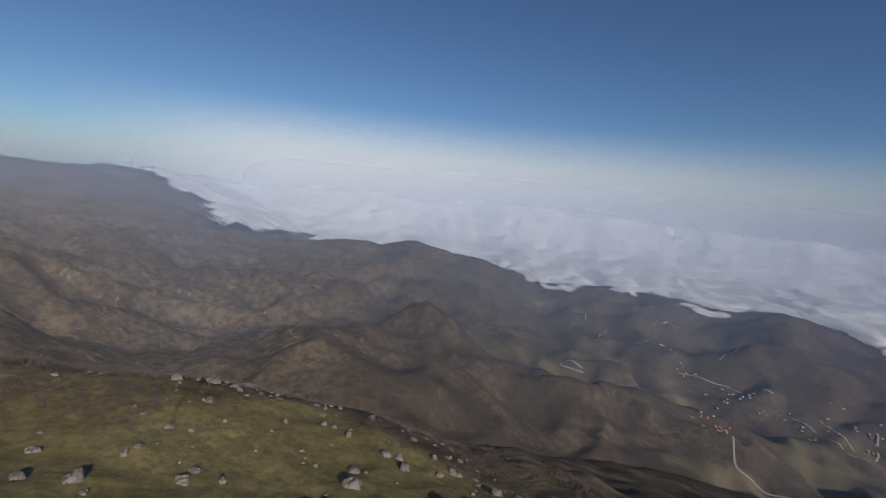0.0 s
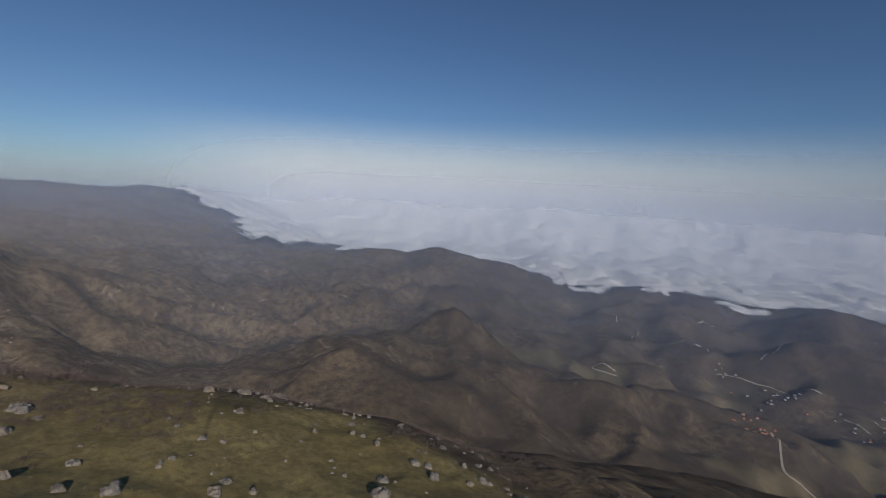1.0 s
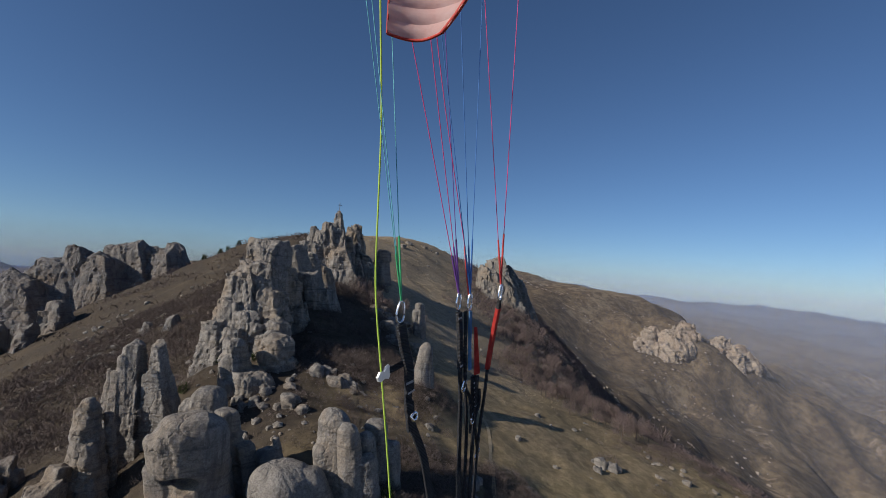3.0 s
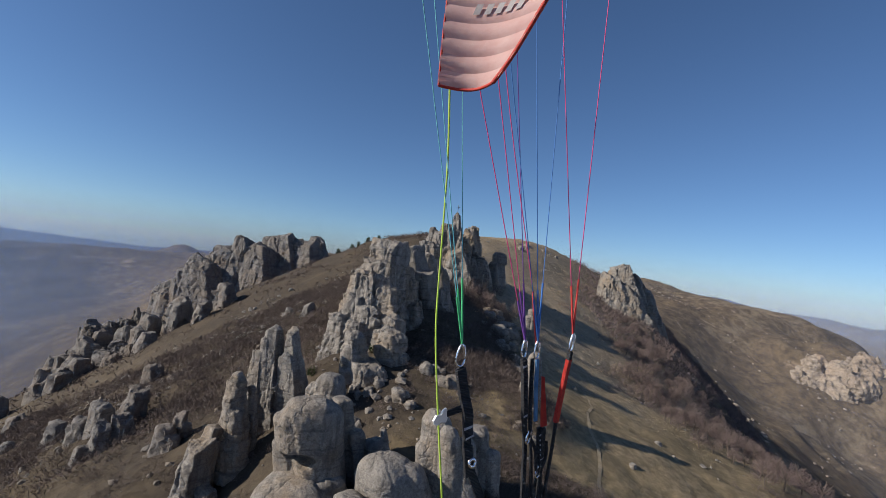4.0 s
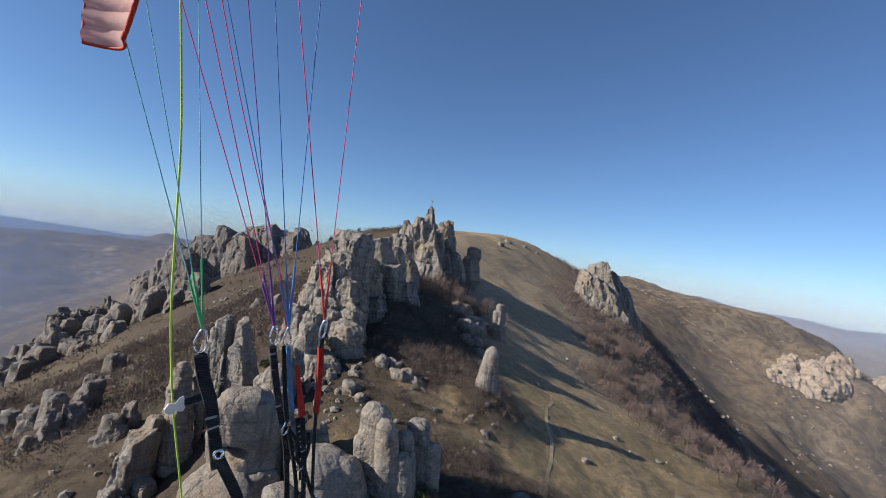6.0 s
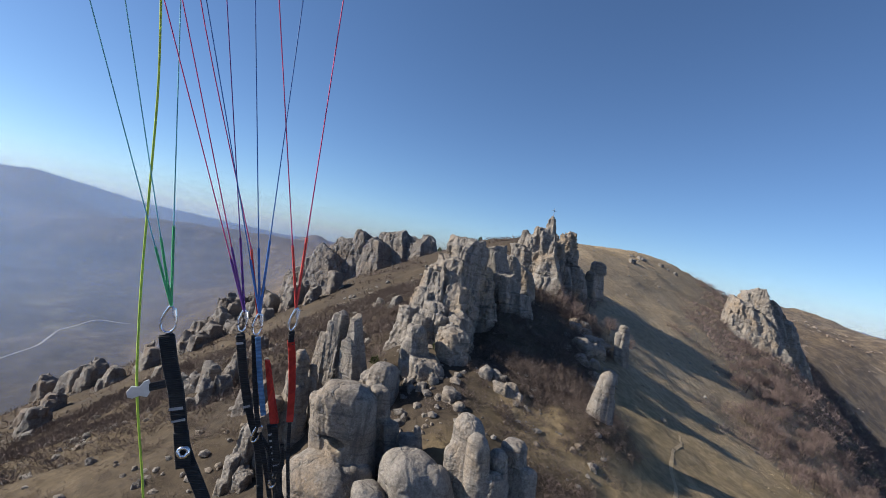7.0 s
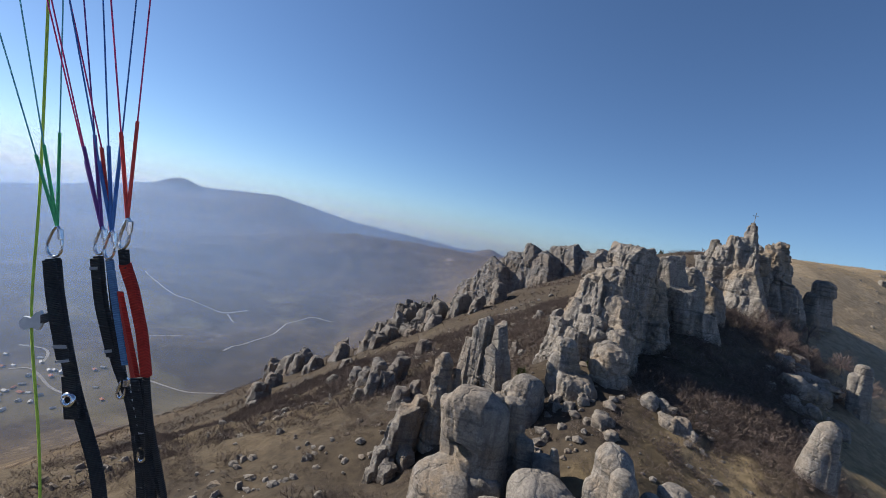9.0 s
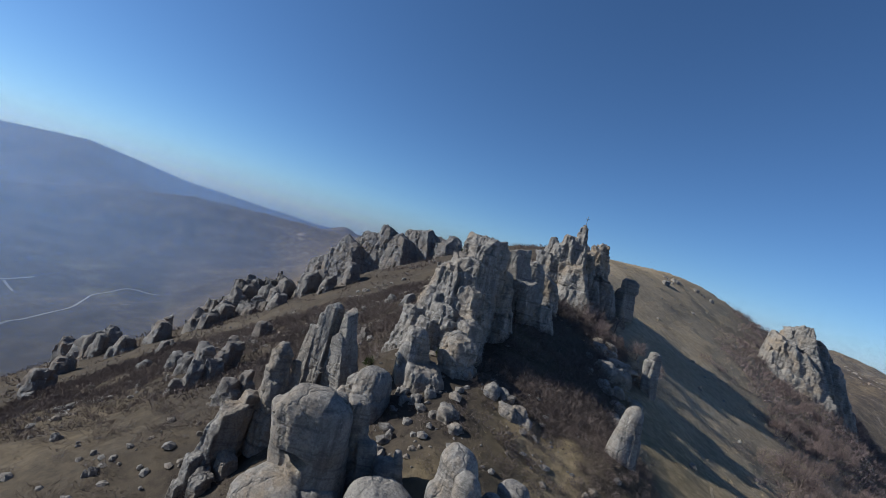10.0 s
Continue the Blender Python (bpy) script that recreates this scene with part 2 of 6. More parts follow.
def make_ground():
    s = Nodes("dry mountain ground")
    p = s.place()
    turf, wood, field = s.value("turf"), s.value("wood"), s.value("field")
    n1, n2 = s.noise(p, 0.05, 6, 0.62), s.noise(p, 0.6, 6, 0.7)
    n3 = s.noise(p, 5.0, 5, 0.75)
    far1, far2 = s.noise(p, 0.006, 6, 0.62, 0.5), s.noise(p, 0.05, 5, 0.7)
    grass = s.mix(s.ramp(n1, (0.35, 0.0), (0.65, 1.0)), (0.241, 0.183, 0.105), (0.327, 0.249, 0.155))
    grass = s.mix(s.ramp(n2, (0.42, 0.7), (0.62, 0.0)), grass, (0.140, 0.108, 0.063))
    grass = s.mix(s.ramp(n3, (0.52, 0.0), (0.75, 0.6)), grass, (0.253, 0.209, 0.137))
    olive = s.mix(s.ramp(n1, (0.35, 0.0), (0.65, 1.0)), (0.223, 0.175, 0.073), (0.301, 0.239, 0.113))
    olive = s.mix(s.ramp(n2, (0.40, 0.7), (0.60, 0.0)), olive, (0.127, 0.102, 0.049))
    grass = s.mix(s.value("olive"), grass, olive)
    straw = s.mix(s.ramp(n1, (0.35, 0.0), (0.65, 1.0)), (0.271, 0.213, 0.147), (0.367, 0.294, 0.211))
    straw = s.mix(s.ramp(n2, (0.40, 0.7), (0.60, 0.0)), straw, (0.193, 0.152, 0.097))
    grass = s.mix(s.value("straw"), grass, straw)
    scrub = s.mix(s.ramp(n2, (0.35, 0.0), (0.65, 1.0)), (0.043, 0.035, 0.029), (0.079, 0.063, 0.046))
    scrub = s.mix(s.ramp(n1, (0.5, 0.0), (0.7, 0.7)), scrub, (0.103, 0.080, 0.054))
    scrub = s.mix(s.ramp(n3, (0.6, 0.0), (0.78, 0.6)), scrub, (0.172, 0.150, 0.122))
    far3 = s.noise(p, 0.17, 4, 0.7)
    wild = s.mix(s.ramp(far1, (0.38, 0.0), (0.62, 1.0)), (0.138, 0.104, 0.066), (0.184, 0.138, 0.087))
    wild = s.mix(s.ramp(far2, (0.42, 0.0), (0.58, 0.75)), wild, (0.067, 0.050, 0.041))
    wild = s.mix(s.ramp(far3, (0.44, 0.0), (0.66, 0.5)), wild, (0.060, 0.047, 0.040))
    scar = s.noise(s.scaled(p, 1.0, 1.0, 0.25), 0.018, 6, 0.7, 1.2)
    wild = s.mix(s.ramp(scar, (0.60, 0.0), (0.67, 0.75)), wild, (0.276, 0.210, 0.150))
    wild = s.mix(s.math("MULTIPLY", s.value("tan"), s.ramp(far2, (0.36, 0.7), (0.6, 0.1))), wild, (0.235, 0.187, 0.131))
    wild = s.mix(s.math("MULTIPLY", s.value("dense"), s.ramp(far1, (0.40, 0.8), (0.66, 0.35))), wild, (0.054, 0.043, 0.036))
    c = s.mix(turf, scrub, grass)
    c = s.mix(wood, c, wild)
    meadow = s.mix(s.ramp(far1, (0.42, 0.0), (0.6, 1.0)), (0.133, 0.113, 0.066), (0.183, 0.152, 0.094))
    c = s.mix(field, c, meadow)
    h = s.math("ADD", s.math("MULTIPLY", n2, 1.0), s.math("MULTIPLY", n3, 0.35))
    h = s.math("ADD", h, s.math("MULTIPLY", s.math("MULTIPLY", s.math("ADD", far2, s.math("MULTIPLY", far3, 0.4)), wood), 6.0))
    return s.surface(c, 0.95, s.bump(h, 0.7, 0.45), 0.0, 0.1)


GROUND = make_ground()


def make_plain(name, a, b, scale, rough=0.8, bump=0.2, metal=0.0, spec=0.3, dist=0.02):
    s = Nodes(name)
    p = s.place()
    n = s.noise(p, scale, 5, 0.65)
    k = s.noise(p, scale * 6.3, 4, 0.7)
    c = s.mix(s.ramp(n, (0.32, 0.0), (0.68, 1.0)), a, b)
    h = s.math("ADD", n, s.math("MULTIPLY", k, 0.5))
    return s.surface(c, rough, s.bump(h, bump, dist), metal, spec)


def make_twigs(name, a, b):
    s = Nodes(name)
    g = s.add("ShaderNodeNewGeometry")
    c = s.mix(g.outputs["Random Per Island"], a, b)
    return s.surface(c, 0.9, None, 0.0, 0.1)


TWIGS = make_twigs("bare brown twigs", (0.085, 0.066, 0.058), (0.160, 0.126, 0.111))
TWIGS_RED = make_twigs("reddish bare twigs", (0.102, 0.076, 0.071), (0.197, 0.149, 0.137))
STRAW = make_twigs("dry straw", (0.257, 0.197, 0.111), (0.411, 0.326, 0.215))
DRY = make_twigs("faded grass", (0.163, 0.131, 0.058), (0.283, 0.228, 0.120))
OLIVE = make_twigs("olive winter grass", (0.151, 0.123, 0.046), (0.270, 0.213, 0.093))
BARK = make_plain("grey bark", (0.07, 0.055, 0.045), (0.13, 0.105, 0.085), 3.0, 0.9, 0.5)
PINE = make_twigs("dark green needles", (0.020, 0.032, 0.012), (0.055, 0.070, 0.025))
TRACK = make_plain("pale gravel", (0.234, 0.203, 0.164), (0.328, 0.289, 0.234), 0.2, 0.95, 0.3)
PATH_EARTH = make_plain("trodden earth", (0.274, 0.211, 0.127), (0.379, 0.294, 0.189), 1.4, 0.95, 0.5)


def make_cloud():
    s = Nodes("cloud")
    p = s.place()
    thin = s.value("thin")
    n = s.noise(p, 0.012, 6, 0.62, 0.6)
    a = s.ramp(s.math("ADD", thin, s.math("MULTIPLY", s.math("SUBTRACT", n, 0.5), 0.9)), (0.25, 0.0), (0.75, 1.0))
    fluff = s.math("ADD", s.noise(p, 0.009, 7, 0.62, 0.4), s.math("MULTIPLY", s.noise(p, 0.05, 5, 0.6), 0.25))
    d = s.add("ShaderNodeBsdfDiffuse", Color=(0.82, 0.82, 0.82, 1), Normal=s.bump(fluff, 0.8, 45.0))
    t = s.add("ShaderNodeBsdfTranslucent", Color=(0.66, 0.68, 0.71, 1))
    m = s.add("ShaderNodeMixShader", i0=0.12, i1=d.outputs[0], i2=t.outputs[0])
    clear = s.add("ShaderNodeBsdfTransparent")
    o = s.add("ShaderNodeMixShader", i0=a, i1=clear.outputs[0], i2=m.outputs[0])
    s.t.links.new(o.outputs[0], s.out.inputs["Surface"])
    return s.m


CLOUD = make_cloud()


def make_haze_sheet(name, low, high, tint=(0.38, 0.57, 0.91)):
    """Haze painted as a tinted, mostly clear sheet, thicker towards the valley floor."""
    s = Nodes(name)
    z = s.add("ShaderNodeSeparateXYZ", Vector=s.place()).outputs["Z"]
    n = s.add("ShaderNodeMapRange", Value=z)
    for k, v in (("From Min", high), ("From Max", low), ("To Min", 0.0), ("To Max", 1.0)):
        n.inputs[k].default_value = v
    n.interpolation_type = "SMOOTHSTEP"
    c = s.mix(s.value("beige_tint"), tint, (0.50, 0.475, 0.485))
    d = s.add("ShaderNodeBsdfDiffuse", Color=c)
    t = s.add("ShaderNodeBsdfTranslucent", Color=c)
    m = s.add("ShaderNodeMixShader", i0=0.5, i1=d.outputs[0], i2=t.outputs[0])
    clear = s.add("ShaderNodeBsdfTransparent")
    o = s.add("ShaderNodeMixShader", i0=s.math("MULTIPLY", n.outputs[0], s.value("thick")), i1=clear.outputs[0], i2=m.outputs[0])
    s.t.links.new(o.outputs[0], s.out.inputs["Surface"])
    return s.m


# ---- meshes ----
def sheet(name, verts, faces, material, smooth_faces=True, parent=None):
    """One mesh object from arrays of corners and of faces with equal numbers of corners."""
    verts, faces = np.asarray(verts, np.float32), np.asarray(faces, np.int32)
    me = bpy.data.meshes.new(name)
    n, k = faces.shape
    me.vertices.add(len(verts))
    me.vertices.foreach_set("co", verts.ravel())
    me.loops.add(n * k)
    me.loops.foreach_set("vertex_index", faces.ravel())
    me.polygons.add(n)
    me.polygons.foreach_set("loop_start", np.arange(0, n * k, k, dtype=np.int32))
    me.polygons.foreach_set("use_smooth", np.full(n, smooth_faces))
    me.update(calc_edges=True)
    me.materials.append(material)
    ob = new(name, me)
    if parent is not None:
        ob.parent = parent
    return ob


def grid_faces(rows, cols, wrap=False):
    i, j = np.meshgrid(np.arange(rows - 1), np.arange(cols if wrap else cols - 1), indexing="ij")
    k = (j + 1) % cols
    return np.stack([i * cols + j, i * cols + k, (i + 1) * cols + k, (i + 1) * cols + j], -1).reshape(-1, 4)


def mask(ob, name, values):
    a = ob.data.attributes.new(name, "FLOAT", "POINT")
    a.data.foreach_set("value", np.asarray(values, np.float32).ravel())


def part(name, bm, material, parent, label=""):
    me = bpy.data.meshes.new(name)
    bm.to_mesh(me)
    bm.free()
    me.materials.append(material)
    ob = new(name, me)
    ob.parent = parent
    return tagged(ob, label)


# ---- the ground, one sheet from under the flier to the horizon ----
def turf_mask(x, y):
    """1 on the open grass, 0 in the scrub."""
    d = brow(x, y) - 15 * smooth(-5, 25, y) * (1 - smooth(110, 190, y))
    side = 29.5 - 28.7 + 0.90 * x - 0.25 * y - 0.0004 * y * np.abs(y) + 0.00016 * y * y  # right of the crest
    edge = side + 5 * fbm(x / 18, y / 18, 0, 41, 3)
    g = smooth(-7, 5, edge) * (1 - smooth(-22, -6, d + 9 * fbm(x / 22, y / 22, 0, 43, 3)))
    west = smooth(10, 40, -x - 0.1 * y) * smooth(-0.15, 0.35, fbm(x / 45 + 2, y / 45, 0, 47, 3) + 0.25)
    hollow = smooth(5, -4, x - np.interp(y, (55, 64, 107, 150, 175), (26, 36, 56, 62, 40)) + 5 * fbm(x / 8, y / 8, 0, 49, 2)) * smooth(70, 80, y + 0.3 * (x - 20))
    hollow = np.maximum(hollow, smooth(15, 20, x) * smooth(42, 36, x) * smooth(34, 42, y) * smooth(0.0, 0.3, fbm(x / 9, y / 9, 0, 45, 3) + 0.25) * smooth(84, 76, y))
    # dark scrub patch painted where the twin rock's shadow lies
    hollow = np.maximum(hollow, smooth(9, 5, np.hypot(x - 25, y - 47)))
    return np.clip(np.maximum(g * (1 - 0.9 * hollow), 0.2 * west * (1 - smooth(150, 260, np.hypot(x, y)))), 0, 1)


RINGS, SPOKES = 340, 620
ring = np.concatenate([[0.0, 4.0, 8.0], np.geomspace(12.0, 4950.0, RINGS)])
spoke = np.linspace(0, 2 * np.pi, SPOKES, endpoint=False)
gr, ga = np.meshgrid(ring, spoke, indexing="ij")
gx, gy = gr * np.sin(ga) - 3.0, gr * np.cos(ga) + 2.0
gz = height(gx, gy)
ground = sheet("ground", np.stack([gx, gy, gz], -1).reshape(-1, 3), grid_faces(len(ring), SPOKES, True)[:, ::-1], GROUND)
tagged(ground, "dry grassy ridge, brown scrub slopes and wooded valleys", "ground", kind="structure")
gb = np.degrees(np.arctan2(gx, gy))
gfar = np.hypot(gx, gy)
mask(ground, "turf", turf_mask(gx, gy))
mask(ground, "olive", smooth(58, 18, gy + 8 * fbm(gx / 25, gy / 25, 0, 63, 2)))
mask(ground, "straw", smooth(85, 140, gy + 0.25 * gx + 12 * fbm(gx / 30, gy / 30, 0, 59, 3)))
wood = np.clip(smooth(-16, 0, brow(gx, gy)) * smooth(30, 60, gfar) + smooth(240, 420, gfar) * (1 - smooth(40, 120, gx + 0.2 * gy)), 0, 1)
mask(ground, "wood", np.maximum(wood, smooth(480, 620, gfar)))
mask(ground, "dense", np.maximum(smooth(96, 124, gb) * smooth(250, 450, gfar), smooth(420, 800, gfar) * smooth(-12, -24, gb)))
fields = smooth(0.12, 0.3, fbm(gx / 170, gy / 170, 0, 91, 3)) * smooth(500, 700, gfar)
west_floor = smooth(-300, -318, gz) * smooth(-70, -60, gb) * (1 - smooth(-26, -18, gb)) * (1 - smooth(1200, 1700, gfar))
east_floor = smooth(118, 135, gb) * smooth(600, 800, gfar) * (1 - smooth(1300, 1700, gfar))
tan = smooth(0.05, 0.3, fbm(gx / 190, gy / 90, 0, 97, 4)) * smooth(34, 40, gb) * (1 - smooth(66, 80, gb)) * smooth(480, 650, gfar) * (1 - smooth(1900, 2500, gfar))
mask(ground, "tan", np.maximum(tan, 0.5 * smooth(0.1, 0.35, fbm(gx / 60, gy / 60, 0, 99, 4)) * smooth(450, 600, gfar) * smooth(45, 75, gb) * (1 - smooth(100, 112, gb))))
mask(ground, "field", fields * np.clip(west_floor + east_floor, 0, 1) * 0.6)

# ---- the sea of cloud over the coast ----
cr, ca = np.meshgrid(np.geomspace(1700, 4940, 170), np.radians(np.linspace(76, 190, 240)), indexing="ij")
cx, cy = cr * np.sin(ca), cr * np.cos(ca)
along, across = 0.86 * cx - 0.5 * cy, 0.5 * cx + 0.86 * cy
swell = fbm(along / 1100, across / 330, 0, 201, 4)
billow = np.abs(fbm(along / 240 + 0.5 * swell, across / 150, 0, 203, 4))
cz = -575 + 30 * swell + 24 * billow * (1 - 0.3 * smooth(2500, 4500, cr)) + 300 * smooth(3700, 4940, cr)
left_end = 1 - smooth(88, 112, np.degrees(ca))
land_z = height(cx, cy)
cz = np.maximum(cz, land_z + 42 + 14 * swell - 300 * smooth(100, 116, np.degrees(ca)))
clear = cz - land_z
cloud = sheet("cloud_sea", np.stack([cx, cy, cz], -1).reshape(-1, 3), grid_faces(*cr.shape), CLOUD)
tagged(cloud, "white sea of low cloud lapping against the foothills", "cloud", kind="structure")
shore = np.interp(np.degrees(ca), (80, 84, 87, 90, 93, 100, 107, 110, 118, 124, 130, 134, 141, 147, 150, 158, 160, 165, 168, 205),
                  (6000, 5200, 4700, 3700, 3200, 3250, 3200, 3000, 2950, 2900, 2600, 2260, 2380, 2580, 2310, 2520, 2680, 2560, 2320, 2200))
mask(cloud, "thin", smooth(-4, 40, clear) * smooth(-120 - 220 * left_end, 160 + 140 * left_end, cr - shore + (90 + 420 * left_end) * swell))

# ---- painted haze: thin tinted sheets one behind another, more opaque towards the sun ----
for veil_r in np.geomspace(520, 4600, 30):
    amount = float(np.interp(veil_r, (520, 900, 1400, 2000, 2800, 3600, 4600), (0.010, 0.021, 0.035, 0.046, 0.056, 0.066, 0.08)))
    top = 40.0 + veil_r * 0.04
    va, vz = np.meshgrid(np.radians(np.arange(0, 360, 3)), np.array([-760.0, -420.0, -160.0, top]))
    veil = sheet("haze_sheet", np.stack([veil_r * np.sin(va), veil_r * np.cos(va), vz], -1).reshape(-1, 3),
                 grid_faces(*va.shape, True), make_haze_sheet("sheet of painted haze", -260.0, top))
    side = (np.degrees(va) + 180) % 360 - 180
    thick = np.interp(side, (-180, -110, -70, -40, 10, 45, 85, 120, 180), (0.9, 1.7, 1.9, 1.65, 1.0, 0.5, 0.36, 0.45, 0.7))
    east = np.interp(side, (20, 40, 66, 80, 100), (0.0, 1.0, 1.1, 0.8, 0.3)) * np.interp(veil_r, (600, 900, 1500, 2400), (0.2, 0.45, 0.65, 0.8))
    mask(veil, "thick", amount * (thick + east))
    # warmer haze colour painted into the nearer eastern sheets
    mask(veil, "beige_tint", 0.8 * smooth(20, 50, side) * (1 - 0.45 * smooth(74, 95, side)) * (1 - smooth(2200, 3400, veil_r)) + 0.0 * vz)
    tagged(veil, "tinted see-through sheet standing in for valley haze", "haze", group="veils of haze", kind="structure")
# painted bright haze over the coast: pale sheets where the cloud meets the sky
for veil_r, amount in ((4700, 0.3), (4890, 0.85)):
    va, vz = np.meshgrid(np.radians(np.linspace(62, 215, 60)), np.array([-700.0, -300.0, -150.0, 0.0, 150.0, 420.0, 700.0]))
    veil = sheet("coast_haze", np.stack([veil_r * np.sin(va), veil_r * np.cos(va), vz], -1).reshape(-1, 3), grid_faces(*va.shape),
                 make_haze_sheet("coast haze", -200.0, 0.13 * veil_r, (0.96, 0.955, 0.95)))
    mask(veil, "thick", amount * smooth(76, 102, np.degrees(va)))
    tagged(veil, "pale see-through sheet standing in for haze where cloud meets sky", "haze", group="veils over the coast", kind="structure")
# ---- rocks ----
def block_field(row, ratio, turn, X, Y, Z):
    """Signed distance, roughly, to one rounded block: negative inside."""
    x, y, top, base, r, lean, square, taper = row
    low = base if taper < -0.5 else base - 3 * r
    mid, half = 0.5 * (top + low), 0.5 * (top - low)
    v = np.clip((Z - base) / (top - base), 0, 1)
    wide = r * (np.ones_like(v) if taper < -0.5 else 1 + 0.6 * taper - taper * v)
    dx, dy = X - x - lean * v ** 1.15, Y - y
    a, b = dx * math.cos(turn) + dy * math.sin(turn), (dy * math.cos(turn) - dx * math.sin(turn)) / ratio
    k = 2.0 + 2.6 * square
    n = (np.abs(a / wide) ** k + np.abs(b / wide) ** k) ** (1 / k)
    edge = r * (0.95 - 0.68 * square)
    side, rise = (n - 1) * wide + edge, np.abs(Z - mid) - half + edge
    return np.hypot(np.maximum(side, 0), np.maximum(rise, 0)) + np.minimum(np.maximum(side, rise), 0) - edge


def facet_field(row, rng, X, Y, Z, facing=236.0):
    """Signed distance, roughly, to one block with flat sides that meet in sharp edges, under a slanting crown."""
    x, y, top, base, r, lean, square, taper = row
    v = np.clip((Z - base) / (top - base), 0, 1.1)
    dx, dy = X - x - lean * v ** 1.15, Y - y
    wide = r * (1 + 0.6 * taper - taper * v)
    d, first = base - 3 * r - Z, radians(facing) + rng.uniform(-0.25, 0.25)
    for k in (0.0, 1.45, 2.9, 4.2, 5.35):
        a = first + k + rng.uniform(-0.15, 0.15)
        d = np.maximum(d, dx * math.cos(a) + dy * math.sin(a) - rng.uniform(0.82, 1.08) * wide + rng.uniform(-0.15, 0.3) * r * (v - 0.5))
    for _ in range(2):
        a, t = rng.uniform(0, 2 * math.pi), rng.uniform(0.1, 0.75)
        d = np.maximum(d, (Z - top + t * (dx * math.cos(a) + dy * math.sin(a))) / math.hypot(1, t))
    return d


def net(D, origin, cell):
    """The surface where a field on a grid changes sign, as smooth quads."""
    inside = D < 0
    nx, ny, nz = D.shape
    total, hits = np.zeros((nx - 1, ny - 1, nz - 1, 3)), np.zeros((nx - 1, ny - 1, nz - 1))
    corner = [(a, b, c) for a in (0, 1) for b in (0, 1) for c in (0, 1)]
    cut = lambda G, o: G[o[0]:nx - 1 + o[0], o[1]:ny - 1 + o[1], o[2]:nz - 1 + o[2]]
    for o in corner:
        for axis in range(3):
            if o[axis]:
                continue
            q = tuple(o[k] + (k == axis) for k in range(3))
            d0, d1 = cut(D, o), cut(D, q)
            cross = cut(inside, o) != cut(inside, q)
            t = np.where(cross, d0 / np.where(cross, d0 - d1, 1.0), 0.0)
            for k in range(3):
                total[..., k] += np.where(cross, o[k] + (t if k == axis else 0.0), 0.0)
            hits += cross
    live = hits > 0
    number = np.full(live.shape, -1)
    number[live] = np.arange(live.sum())
    verts = (np.argwhere(live) + total[live] / hits[live][:, None]) * cell + np.asarray(origin)
    faces = []
    for axis in range(3):
        u, w = (axis + 1) % 3, (axis + 2) % 3
        lo, hi = [slice(None)] * 3, [slice(None)] * 3
        lo[axis], hi[axis] = slice(0, -1), slice(1, None)
        cross = inside[tuple(lo)] != inside[tuple(hi)]
        at = np.argwhere(cross)
        at = at[(at[:, u] > 0) & (at[:, w] > 0) & (at[:, u] < D.shape[u] - 1) & (at[:, w] < D.shape[w] - 1)]
        flip = inside[tuple(at.T)]
        ring4 = []
        for du, dw in ((-1, -1), (0, -1), (0, 0), (-1, 0)):
            b = at.copy()
            b[:, u] += du
            b[:, w] += dw
            ring4.append(number[tuple(b.T)])
        f = np.stack(ring4, 1)
        f[~flip] = f[~flip][:, ::-1]
        faces.append(f)
    return verts, np.concatenate(faces)


